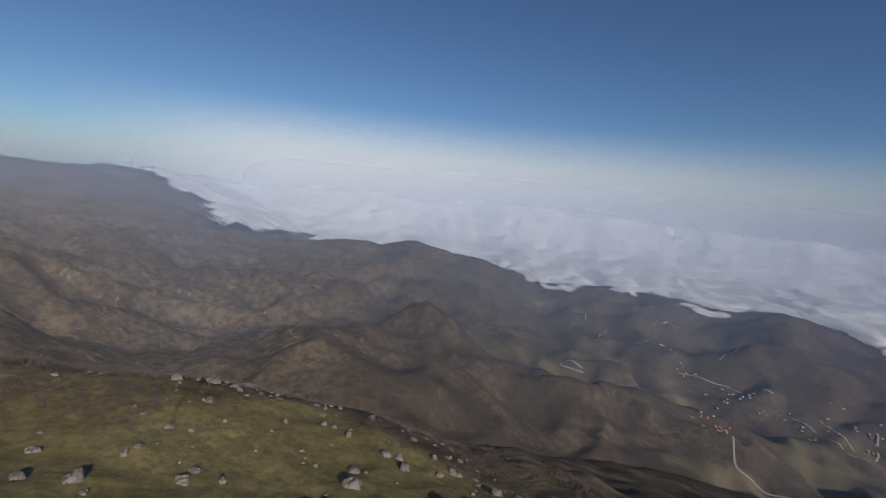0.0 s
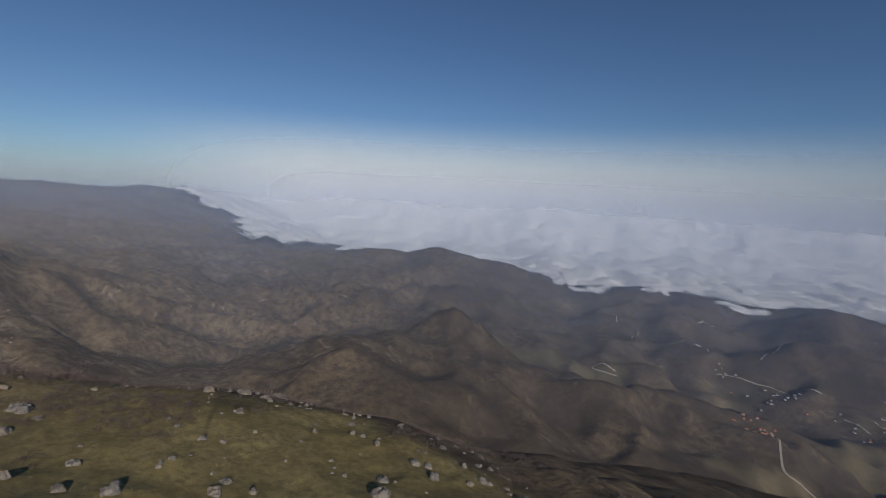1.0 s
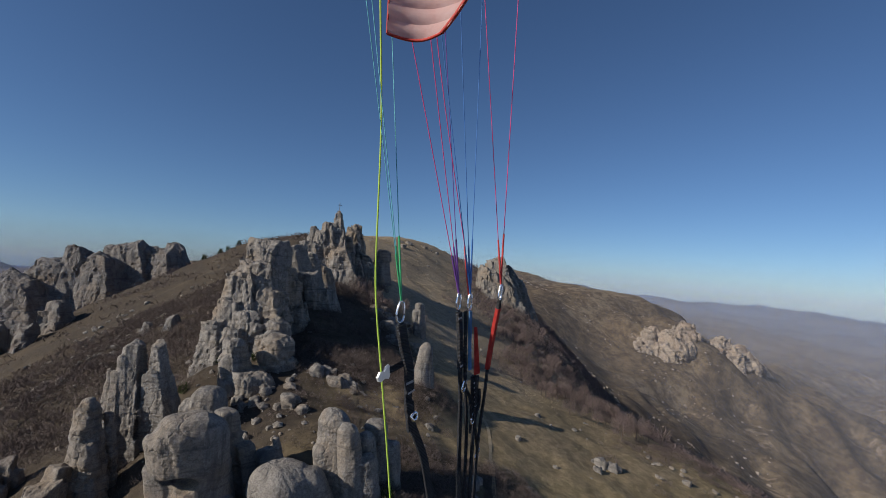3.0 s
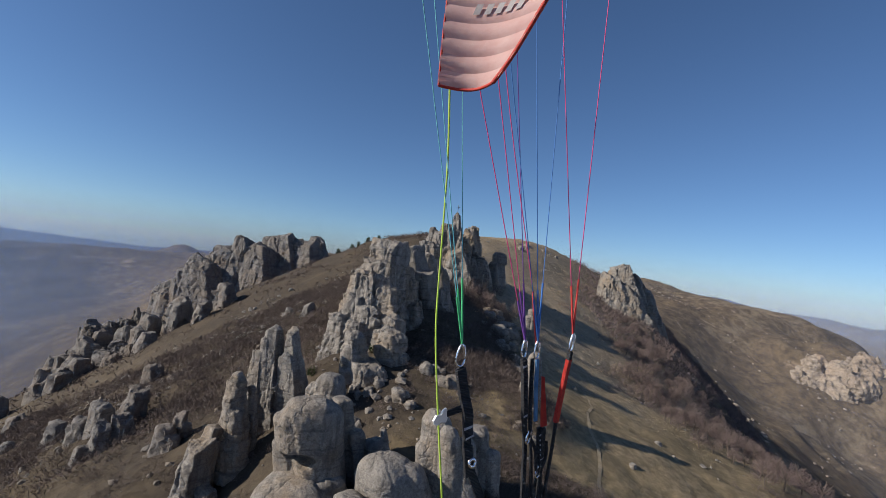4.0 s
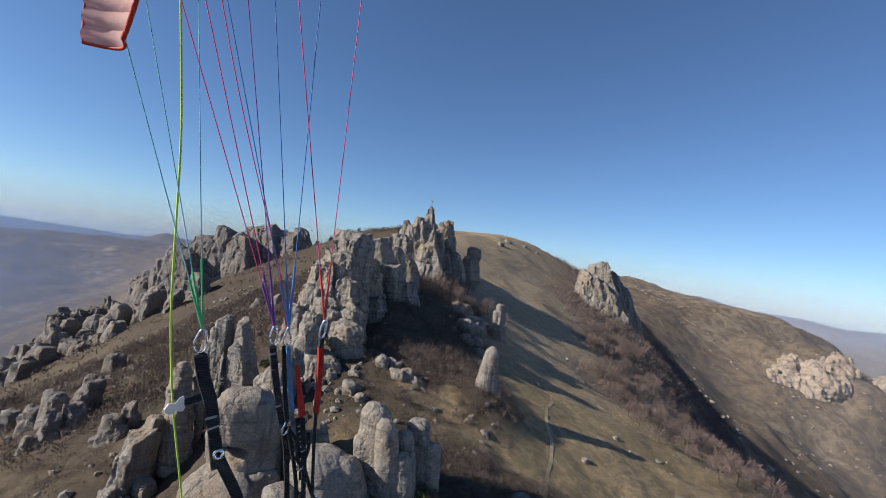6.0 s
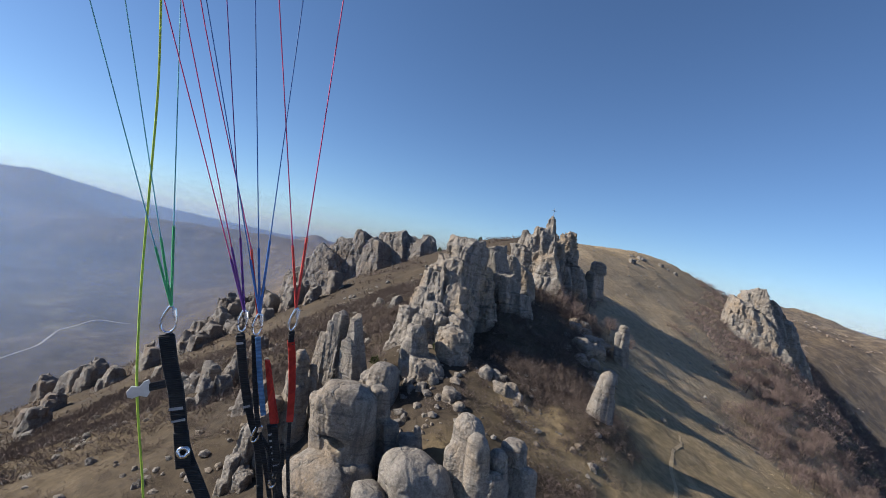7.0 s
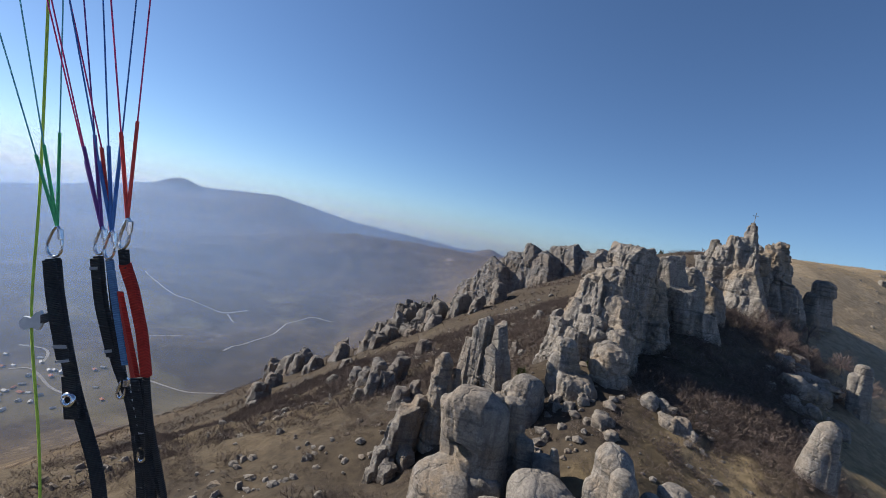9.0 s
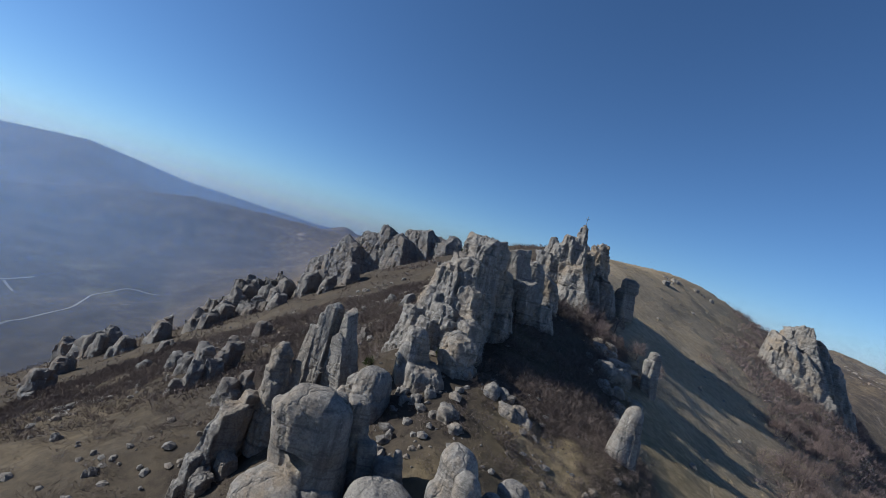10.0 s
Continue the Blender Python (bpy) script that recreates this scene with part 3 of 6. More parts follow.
def mass(rows, rng, cell, fuse, size, rugged, blocky, facets=0.0):
    """Blocks grown together into one weathered body, with flutes, ledges, stepped faces and joints."""
    rows = np.array(rows, float)
    notches, rows = rows[rows[:, 4] < 0], rows[rows[:, 4] > 0]
    pad = rows[:, 4] * 1.6 + 2 * rugged + 0.5 * fuse
    lo = np.array([(rows[:, 0] - pad + np.minimum(rows[:, 5], 0)).min(), (rows[:, 1] - pad).min(), rows[:, 3].min() - 0.5 * rugged])
    hi = np.array([(rows[:, 0] + pad + np.maximum(rows[:, 5], 0)).max(), (rows[:, 1] + pad).max(), rows[:, 2].max() + 2 * rugged + 2 * cell])
    n = np.ceil((hi - lo) / cell).astype(int) + 2
    D = np.full(n, 1e3)
    gx_, gy_, gz_ = (lo[k] + cell * np.arange(n[k]) for k in range(3))
    for row, p in zip(rows, pad):
        ratio, turn = rng.uniform(0.85, 1.2), rng.uniform(-0.6, 0.6)
        ix = slice(*np.clip(np.searchsorted(gx_, [row[0] - p + min(row[5], 0), row[0] + p + max(row[5], 0)]), 0, n[0]))
        iy = slice(*np.clip(np.searchsorted(gy_, [row[1] - p * 1.2, row[1] + p * 1.2]), 0, n[1]))
        X, Y, Z = np.meshgrid(gx_[ix], gy_[iy], gz_, indexing="ij")
        d = facet_field(row, rng, X, Y, Z, facets) if facets else block_field(row, ratio, turn, X, Y, Z)
        D[ix, iy] = 0.5 * (D[ix, iy] + d - np.sqrt((D[ix, iy] - d) ** 2 + fuse * fuse)) + 0.25 * fuse * (np.abs(D[ix, iy] - d) < fuse)
    for row in notches:  # clefts and hollows cut into the body
        p = -row[4] * 1.6
        row = (*row[:4], -row[4], *row[5:])
        ix = slice(*np.clip(np.searchsorted(gx_, [row[0] - p + min(row[5], 0), row[0] + p + max(row[5], 0)]), 0, n[0]))
        iy = slice(*np.clip(np.searchsorted(gy_, [row[1] - p * 2.6, row[1] + p * 2.6]), 0, n[1]))
        X, Y, Z = np.meshgrid(gx_[ix], gy_[iy], gz_, indexing="ij")
        D[ix, iy] = np.maximum(D[ix, iy], -block_field(row, 2.2, 0.0, X, Y, Z))
    near = np.argwhere(np.abs(D) < 2.2 * rugged + 2 * cell)
    x, y, z = near[:, 0] * cell + lo[0], near[:, 1] * cell + lo[1], near[:, 2] * cell + lo[2]
    q = 1.0 / size
    off = (0.8 - 0.35 * blocky) * fbm(x * q * 0.7, y * q * 0.7, z * q * 0.5, 7, 4) - 0.25
    wx = 0.86 * x * q + 0.5 * y * q + 0.12 * z * q + 0.14 * grain(x * q, y * q, z * q, 71)
    wy = 0.86 * y * q - 0.5 * x * q + 0.1 * z * q + 0.14 * grain(x * q, y * q, z * q, 73)
    wz = z * q + 0.2 * x * q + 0.2 * grain(x * q, y * q, z * q, 79)
    for scale, amount in ((0.8, 0.5), (1.9, 0.34), (4.3, 0.16)):
        off = off + blocky * amount * lattice(np.floor(wx * scale).astype(np.int64), np.floor(wy * scale).astype(np.int64), np.floor(wz * scale * (0.25 if facets else 0.5)).astype(np.int64), 83)
    rib = np.abs(grain(x * q * 0.75 + 0.25 * wz, y * q * 0.75, z * q * 0.2, 91))
    off = off + (0.35 + 0.65 * blocky) * (0.35 - 1.1 * rib)
    joint = np.abs(grain(x * q * 0.8, y * q * 0.8, z * q * 0.15, 53))
    off = off - (0.3 + 0.3 * blocky) * np.exp(-(joint / 0.05) ** 2)
    bed = np.abs(grain(x * q * 0.3, y * q * 0.3, z * q * 0.9, 57))
    off = off - (0.1 + 0.4 * blocky) * np.exp(-(bed / 0.05) ** 2)
    off = off + 0.25 * fbm(x * q * 4, y * q * 4, z * q * 3, 37, 2)
    D[tuple(near.T)] -= rugged * off
    return net(D, lo, cell)


def body(name, lobes, material, cell, fuse, size, rugged, blocky, seed, foot, parent=None, facets=0.0):
    v, f = mass(lobes, np.random.default_rng(seed), cell, fuse, size, rugged, blocky, facets)
    deep = v[:, 2] < height(v[:, 0], v[:, 1]) - 0.6 - 2 * cell
    f = f[~deep[f].all(1)]
    used, back = np.unique(f, return_inverse=True)
    return sheet(name, v[used] - foot, back.reshape(f.shape), material, blocky < 1.05 and not facets, parent)


def rock(name, lobes, material, label, cell=0.2, fuse=0.5, size=2.0, rugged=0.3, blocky=1.0, seed=1, group="", pieces=(), facets=0.0):
    """A rock of one body, or of named pieces, each made of some of its blocks."""
    foot = np.array([lobes[0][0], lobes[0][1], lobes[0][3]])
    if not pieces:
        ob = body(name, lobes, material, cell, fuse, size, rugged, blocky, seed, foot, None, facets)
    else:
        ob = new(name)
        for k, (piece, numbers) in enumerate(pieces):
            body(piece, [lobes[n] for n in numbers], material, cell, fuse, size, rugged, blocky, seed + 50 * k, foot, ob, 0.0 if piece == "foot_slab" else 302.0 if piece in ("flank", "back_wall") else facets)
    ob.location = foot
    return tagged(ob, label, "rock", group)


# every block: foot x, y, height of its head and foot, radius (negative: a cleft), lean to the east, squareness, taper
ROCKS = {
    'head_rock': (
        (-2.3, 47.8, -17.2, -23.2, 2.79, -0.95, 0.50, -1.00),
        (0.1, 48.0, -17.9, -30.0, 1.69, -1.89, 0.60, 0.14),
        (-4.3, 47.6, -18.4, -22.8, 1.70, -0.90, 0.45, -1.00),
        (-3.9, 49.2, -21.7, -31.3, 1.40, -1.56, 0.40, 0.14),
        (-0.9, 48.9, -17.9, -34.0, 2.65, -1.40, 0.60, 0.10),
        (2.6, 50.5, -17.9, -30.3, 1.12, -2.05, 0.85, 0.14),
        (3.9, 49.8, -21.5, -30.4, 1.04, -1.48, 0.70, 0.14),
        (-2.3, 47.1, -24.9, -36.0, 4.59, -1.68, 0.45, 0.30),
        (1.3, 46.7, -24.9, -34.0, 1.71, -1.68, 0.50, 0.20),
        (-4.7, 46.7, -26.6, -35.4, 1.81, -1.23, 0.35, 0.30),
        (-3.9, 44.9, -22.4, -24.0, -1.9, -0.09, 0.30, -1.00),
        (1.2, 48.8, -17.6, -28.1, -0.22, -1.76, 0.60, -1.00),
    ),
    'split_boulder': (
        (7.3, 43.7, -21.8, -31.0, 3.42, -2.49, 0.40, 0.25),
        (9.3, 43.0, -22.4, -30.3, 1.89, -2.22, 0.40, 0.30),
        (2.8, 41.9, -24.5, -30.4, 1.93, -1.83, 0.30, 0.30),
        (4.6, 45.5, -23.8, -30.8, 1.50, -1.26, 0.40, 0.14),
        (5.8, 48.9, -22.2, -28.2, 1.42, -1.05, 0.40, 0.14),
        (6.9, 48.9, -21.0, -27.1, 0.45, -1.34, 0.40, 0.14),
        (5.0, 42.9, -24.3, -30.5, -0.23, -1.94, 0.50, -1.00),
    ),
    'twin_rock': (
        (12.1, 45.3, -17.3, -28.3, 2.00, -1.54, 0.05, 0.50),
        (12.7, 43.1, -18.5, -28.1, 1.33, -1.20, 0.02, 0.35),
        (15.0, 43.9, -20.0, -28.3, 1.24, -0.86, 0.05, 0.40),
        (14.3, 42.5, -21.9, -27.8, 1.20, -0.62, 0.20, 0.40),
        (17.4, 45.8, -19.8, -28.0, 1.36, -1.08, 0.60, 0.14),
        (10.9, 45.1, -21.0, -28.4, 1.32, -1.06, 0.40, 0.14),
        (18.5, 44.6, -22.1, -28.2, 1.03, -0.91, 0.70, 0.14),
    ),
    'rock_pillar': (
        (-7.6, 71.8, -13.9, -30.0, 1.65, -0.32, 0.40, 0.60),
        (-9.3, 72.0, -17.8, -31.4, 1.65, -0.15, 0.25, 0.60),
        (-3.3, 70.9, -13.9, -27.1, 1.55, -1.87, 0.30, 0.80),
        (-4.1, 71.0, -17.8, -28.2, 2.09, -1.28, 0.40, 0.30),
        (-7.0, 70.2, -19.4, -29.9, 0.81, -0.01, 0.30, 0.30),
        (-2.2, 70.3, -21.5, -27.7, 1.18, -1.02, 0.40, 0.30),
        (-8.1, 71.3, -15.3, -30.7, 1.09, -0.65, 0.40, 0.40),
        (-5.9, 70.6, -14.8, -26.7, -0.23, -0.89, 0.50, -1.00),
        (-6.7, 69.7, -18.3, -26.5, -0.18, -0.18, 0.50, -1.00),
    ),
    'slab_rock': (
        (-11.5, 66.5, -19.5, -34.5, 1.69, -0.45, 0.05, 0.70),
        (-10.5, 65.6, -24.0, -34.1, 1.59, -1.16, 0.20, 0.30),
        (-8.7, 67.5, -21.8, -32.3, 0.69, -1.24, 0.20, 0.30),
    ),
    'leaning_rock': (
        (-15.5, 66.0, -26.8, -38.6, 1.50, 1.59, 0.15, 0.50),
        (-16.1, 63.8, -28.2, -39.4, 1.61, 0.71, 0.20, 0.40),
        (-16.7, 62.3, -30.7, -40.2, 1.33, 0.16, 0.15, 0.40),
        (-13.8, 62.1, -33.7, -39.7, 1.18, -0.16, 0.20, 0.40),
        (-17.3, 60.5, -34.1, -42.7, 1.29, -0.14, 0.15, 0.40),
        (-15.3, 59.2, -34.9, -42.6, 1.50, -0.36, 0.20, 0.30),
        (-17.9, 59.3, -36.7, -43.4, 1.12, -0.07, 0.20, 0.30),
        (-15.4, 64.9, -28.8, -39.3, 1.23, 1.05, 0.30, 0.30),
    ),
    'round_boulder': (
        (1.5, 64.9, -19.2, -25.3, 2.05, -0.62, 0.35, 0.14),
        (-0.5, 65.6, -20.8, -25.8, 1.61, -0.58, 0.40, 0.14),
        (0.9, 63.7, -21.6, -26.2, 1.90, -0.54, 0.50, 0.14),
        (-1.5, 64.7, -22.6, -27.2, 1.67, -0.50, 0.50, 0.14),
    ),
    'stacked_boulder': (
        (6.4, 72.6, -14.1, -21.6, 1.70, -1.51, 0.45, 0.14),
        (5.4, 72.2, -16.3, -22.2, 1.87, -1.18, 0.40, 0.14),
        (7.9, 70.9, -18.7, -22.6, 3.05, -1.01, 0.80, 0.14),
        (5.6, 71.4, -19.8, -23.3, 2.04, -0.71, 0.70, 0.14),
        (9.4, 70.2, -19.4, -22.5, 1.19, -0.75, 0.60, 0.14),
    ),
    'crag': (
        (13.0, 90.0, 2.2, -24.4, 3.76, -0.6, 0.50, 0.35),
        (16.0, 91.5, 1.6, -24.4, 2.85, -0.5, 0.40, 0.30),
        (11.2, 86.6, -2.2, -22.5, 3.42, -0.5, 0.35, 0.45),
        (8.2, 86.4, -4.0, -22.5, 2.74, -0.4, 0.35, 0.60),
        (6.2, 84.8, -9.0, -22.0, 2.62, -0.4, 0.50, 0.60),
        (3.9, 83.8, -13.0, -21.7, 2.39, -0.3, 0.50, 0.60),
        (12.6, 83.6, -7.2, -22.2, 3.08, -0.4, 0.45, 0.45),
        (9.4, 82.2, -11.2, -21.5, 2.85, -0.4, 0.60, 0.50),
        (6.9, 81.6, -14.2, -21.0, 2.28, -0.3, 0.50, 0.50),
        (12.9, 74.4, -14.0, -23.2, 2.34, -1.03, 0.50, 0.10),
        (11.4, 74.1, -16.5, -22.6, 1.55, -0.92, 0.40, 0.10),
        (13.2, 79.8, -12.0, -22.4, 2.51, -0.4, 0.45, 0.40),
        (19.4, 93.4, -5.5, -23.0, 2.74, -0.8, 0.45, 0.40),
        (20.8, 91.4, -10.5, -23.0, 2.17, -0.4, 0.60, 0.30),
        (10.8, 78.6, -14.6, -22.5, 1.7, -0.4, 0.60, 0.30),
        (17.1, 97.6, 0.2, -21.5, 3.69, -2.27, 0.40, 0.40),
        (20.4, 105.3, 0.7, -22.8, 3.71, -3.83, 0.40, 0.40),
        (23.3, 111.1, 0.7, -23.7, 3.19, -3.95, 0.40, 0.40),
    ),
    'middle_crag': (
        (26.4, 102.8, 1.9, -21.1, 2.97, -4.61, 0.60, 0.40),
        (31.1, 108.4, 0.3, -18.7, 2.14, -3.65, 0.50, 0.40),
        (35.7, 116.0, -2.0, -16.3, 2.45, -2.70, 0.50, 0.40),
        (28.1, 100.6, -3.8, -18.9, 2.65, -3.02, 0.50, 0.30),
        (31.0, 100.3, -8.4, -18.3, 2.38, -1.98, 0.50, 0.40),
        (23.1, 97.1, -3.0, -20.3, 1.53, -3.46, 0.50, 0.30),
        (25.4, 112.9, 0.8, -23.7, 2.22, -4.29, 0.40, 0.60),
        (31.4, 122.4, 1.0, -21.6, 2.25, -3.85, 0.40, 0.60),
    ),
    'summit_crag': (
        (46.8, 136.6, 15.2, -10.5, 2.9, -1.3, 0.30, 1.00),
        (45.3, 136.2, 10.2, -11.1, 2.69, -2.86, 0.35, 0.90),
        (40.4, 139.3, 9.0, -7.2, 2.01, -2.25, 0.30, 0.80),
        (41.8, 136.6, 8.1, -8.1, 2.87, -1.71, 0.35, 0.90),
        (37.9, 137.0, 4.4, -8.0, 2.51, -1.51, 0.50, 0.50),
        (46.0, 133.1, 2.6, -10.5, 4.22, -1.47, 0.30, 0.80),
        (52.6, 138.5, 7.0, -10.9, 2.38, -3.20, 0.60, 0.30),
        (59.5, 144.9, 12.0, -9.6, 2.31, -3.92, 0.95, 0.15),
        (57.0, 143.1, 10.0, -10.8, 2.66, -3.76, 0.70, 0.20),
        (60.1, 141.8, 0.9, -12.9, 3.58, -2.36, 0.70, 0.30),
        (54.4, 138.8, 0.1, -11.6, 3.13, -1.94, 0.60, 0.30),
        # three unseen blocks behind the peak, added to keep sun off the tower
        (49.9, 143.8, 9.8, -11.2, 3.42, -3.51, 0.30, 0.80),
        (46.7, 145.1, 8.4, -12.0, 3.44, -3.08, 0.30, 0.80),
        (54.2, 150.4, 10.2, -11.3, 3.38, -3.71, 0.30, 0.80),
        (45.4, 138.0, 10.6, -10.5, 4.40, -1.49, 0.30, 0.80),
    ),
    'square_boulder': (
        (68.3, 146.1, 3.6, -1.3, 2.53, -0.77, 0.55, -1.00),
        (68.8, 146.0, 2.4, -9.6, 2.15, -1.34, 0.70, 0.30),
        (67.0, 146.2, 0.2, -8.9, 2.3, -0.54, 0.60, 0.40),
        (69.0, 145.1, 3.2, -1.0, 1.36, -0.65, 0.40, -1.00),
    ),
    'forked_stone': (
        (58.3, 102.7, -11.5, -21.7, 1.25, -0.83, 0.60, 0.30),
        (57.5, 102.8, -13.4, -21.4, 1.11, -1.01, 0.50, 0.14),
    ),
    'standing_stone': (
        (35.4, 65.6, -14.9, -24.3, 1.52, 0.70, 0.10, 0.75),
        (34.7, 65.3, -17.8, -24.3, 1.15, 0.35, 0.10, 0.60),
        (36.9, 65.9, -19.0, -24.6, 0.99, 0.38, 0.20, 0.60),
    ),
    'hill_crag': (
        (192.96, 215.84, 6.36, -25.08, 8.17, -7.68, 0.70, 0.90),
        (182.40, 214.28, 0.72, -20.28, 7.39, -5.13, 0.70, 0.90),
        (201.18, 214.22, 1.50, -30.12, 6.65, -7.74, 0.70, 0.90),
        (187.86, 212.00, -4.86, -25.56, 9.16, -5.06, 0.70, 0.90),
        (207.60, 212.66, -6.24, -34.56, 6.25, -6.92, 0.70, 0.90),
        (212.16, 211.16, -11.40, -37.98, 5.11, -6.50, 0.70, 0.90),
        (199.32, 210.50, -12.72, -30.66, 6.56, -4.39, 0.70, 0.90),
        (215.40, 209.72, -19.86, -40.62, 3.63, -5.08, 0.70, 0.90),
        (177.84, 212.90, -7.02, -21.24, 4.78, -3.47, 0.70, 0.90),
    ),
    'lower_cliff': (
        (-70.7, 262.0, -45.5, -65.6, 4.0, -2.1, 0.3, 0.6),
        (-75.9, 258.0, -48.6, -68.5, 4.6, -0.9, 0.3, 0.6),
        (-82.3, 255.0, -50.3, -71.3, 5.5, -1.3, 0.3, 0.6),
        (-88.4, 252.0, -53.1, -74.1, 5.2, -1.5, 0.3, 0.6),
        (-91.4, 250.0, -62.3, -75.6, 4.6, -1.4, 0.3, 0.6),
        (-96.8, 248.0, -67.0, -79.0, 4.6, -1.0, 0.3, 0.6),
        (-101.0, 246.0, -71.4, -82.3, 4.0, -2.0, 0.3, 0.6),
        (-54.9, 250.0, -44.3, -53.4, 4.6, -1.5, 0.3, 0.6),
        (-59.7, 246.0, -47.7, -56.9, 5.0, -1.0, 0.5, 0.6),
        (-65.6, 240.0, -53.5, -62.1, 4.6, -1.2, 0.5, 0.6),
        (-71.0, 236.0, -56.2, -65.6, 5.4, -1.7, 0.5, 0.6),
        (-75.7, 232.0, -59.2, -69.2, 5.0, -1.7, 0.3, 0.6),
        (-81.1, 228.0, -63.0, -71.6, 4.6, -0.8, 0.5, 0.6),
        (-47.5, 244.0, -40.5, -49.5, 3.6, -1.0, 0.5, 0.6),
        (-65.0, 226.0, -53.9, -61.9, 4.4, -1.1, 0.5, 0.6),
        (-70.4, 222.0, -57.9, -66.1, 3.6, -1.1, 0.3, 0.6),
    ),
    'ridge_cliff': (
        (-152, 683, -85, -158, 13.9, -2.5, 0.30, 0.7),
        (-134, 674, -72, -142, 21.7, -3.9, 0.50, 0.7),
        (-118, 665, -55, -128, 16.6, -5.3, 0.30, 0.7),
        (-99, 656, -38, -113, 22.7, -7.4, 0.50, 0.7),
        (-87, 684, -33, -109, 17.1, -7.4, 0.30, 0.7),
        (-70, 676, -22, -99, 23.2, -7.6, 0.50, 0.7),
        (-52, 668, -8, -87, 17.7, -7.8, 0.30, 0.7),
        (-34, 660, -11, -76, 21.2, -6.1, 0.50, 0.7),
        (-20, 687, -4, -68, 17.1, -6.0, 0.30, 0.7),
        (-3, 679, 6, -58, 23.2, -5.7, 0.50, 0.7),
        (11, 671, -1, -52, 14.6, -3.3, 0.30, 0.7),
        (26, 663, -0, -47, 18.4, -1.9, 0.50, 0.7),
        (41, 691, 5, -36, 12.8, -1.1, 0.30, 0.7),
        (-78, 675, -54, -101, 21.7, -3.9, 0.50, 0.7),
        (-41, 668, -40, -84, 15.7, -3.5, 0.30, 0.7),
        (-103, 656, -63, -116, 21.2, -4.4, 0.50, 0.7),
    ),
}
# label, then cell, rounding between blocks, size of the features, depth of the relief, how blocky
KINDS = {
    "head_rock": ("great grey rock with a bulging head on a broad shoulder", 0.14, 0.6, 2.8, 0.2, 0.3),
    "split_boulder": ("rusty brown boulder split by a deep crack", 0.12, 0.25, 2.6, 0.2, 0.3),
    "twin_rock": ("rounded grey twin rocks standing shoulder to shoulder", 0.13, 0.2, 1.9, 0.22, 0.25),
    "rock_pillar": ("tall jointed double rock pillar on the scrub slope", 0.14, 0.2, 1.7, 0.24, 0.6),
    "slab_rock": ("rounded slab standing against the tall pillars", 0.15, 0.3, 1.7, 0.36, 0.7),
    "leaning_rock": ("slim leaning rock stepping down the slope", 0.15, 0.25, 1.6, 0.26, 0.5),
    "round_boulder": ("round grey boulder below the tall pillars", 0.15, 0.3, 1.8, 0.24, 0.6),
    "stacked_boulder": ("weathered boulder sitting on flat stone layers", 0.15, 0.2, 1.5, 0.26, 0.8),
    "crag": ("sunlit crag with rusty faces and a shaded flank", 0.22, 0.7, 2.0, 0.55, 0.75),
    "middle_crag": ("shaded grey crag between the two high rocks", 0.26, 0.3, 2.2, 0.42, 0.75),
    "summit_crag": ("jagged summit crag carrying a thin cross", 0.28, 0.4, 2.4, 0.62, 0.75),
    "square_boulder": ("square-headed boulder at the foot of the summit crag", 0.25, 0.4, 2.4, 0.25, 0.7),
    "forked_stone": ("small forked stone standing in the shade", 0.16, 0.2, 1.2, 0.16, 0.6),
    "standing_stone": ("smooth standing stone leaning over the saddle", 0.13, 0.5, 2.6, 0.12, 0.05),
    "lower_cliff": ("band of grey buttresses where the scrub slope breaks off", 0.5, 1, 3.4, 1.0, 0.8),
    "ridge_cliff": ("long grey cliff of jointed buttresses along the ridge", 1.5, 3, 9, 2.2, 0.8),
    "hill_crag": ("stepped grey crag on the shoulder of the hill", 0.5, 1, 3.2, 1.0, 0.8),
}
# the way that the broadest flat side of a block looks, in degrees from east
FACETED = {"rock_pillar": 236.0, "leaning_rock": 236.0, "crag": 236.0, "middle_crag": 300.0, "summit_crag": 240.0, "ridge_cliff": 250.0, "lower_cliff": 250.0, "hill_crag": 236.0}
PIECES = {
    "head_rock": (("head", (0, 1, 2, 3, 4, 10, 11)), ("slab", (5, 6)), ("shoulder", (7, 8, 9))),
    "split_boulder": (("boulder_half", (0, 1, 3, 6)), ("boulder_half", (2,)), ("back_stone", (4, 5))),
    "twin_rock": (("tall_lobe", (0, 5)), ("front_lobe", (1, 3)), ("side_lobe", (2,)), ("flank_block", (4, 6))),
    "rock_pillar": (("pillar", (0, 1, 4, 6, 7, 8)), ("pillar", (2, 3, 5))),
    "crag": (("tower", (0, 1)), ("buttress", (2, 3, 4, 5, 6, 7, 8, 11, 14)), ("foot_slab", (9, 10)), ("flank", (12, 13)), ("back_wall", (15, 16, 17))),
    "summit_crag": (("peak", (0, 1, 5, 6, 11, 13, 14)), ("shoulder", (2, 3, 4, 12)), ("tower", (7, 8, 9, 10))),
}
for seed, (name, lobes) in enumerate(ROCKS.items()):
    rock(name, lobes, ROCK_GREY if name in ("ridge_cliff", "lower_cliff") else ROCK, *KINDS[name], 11 + seed, pieces=PIECES.get(name, ()), facets=FACETED.get(name, 0.0))

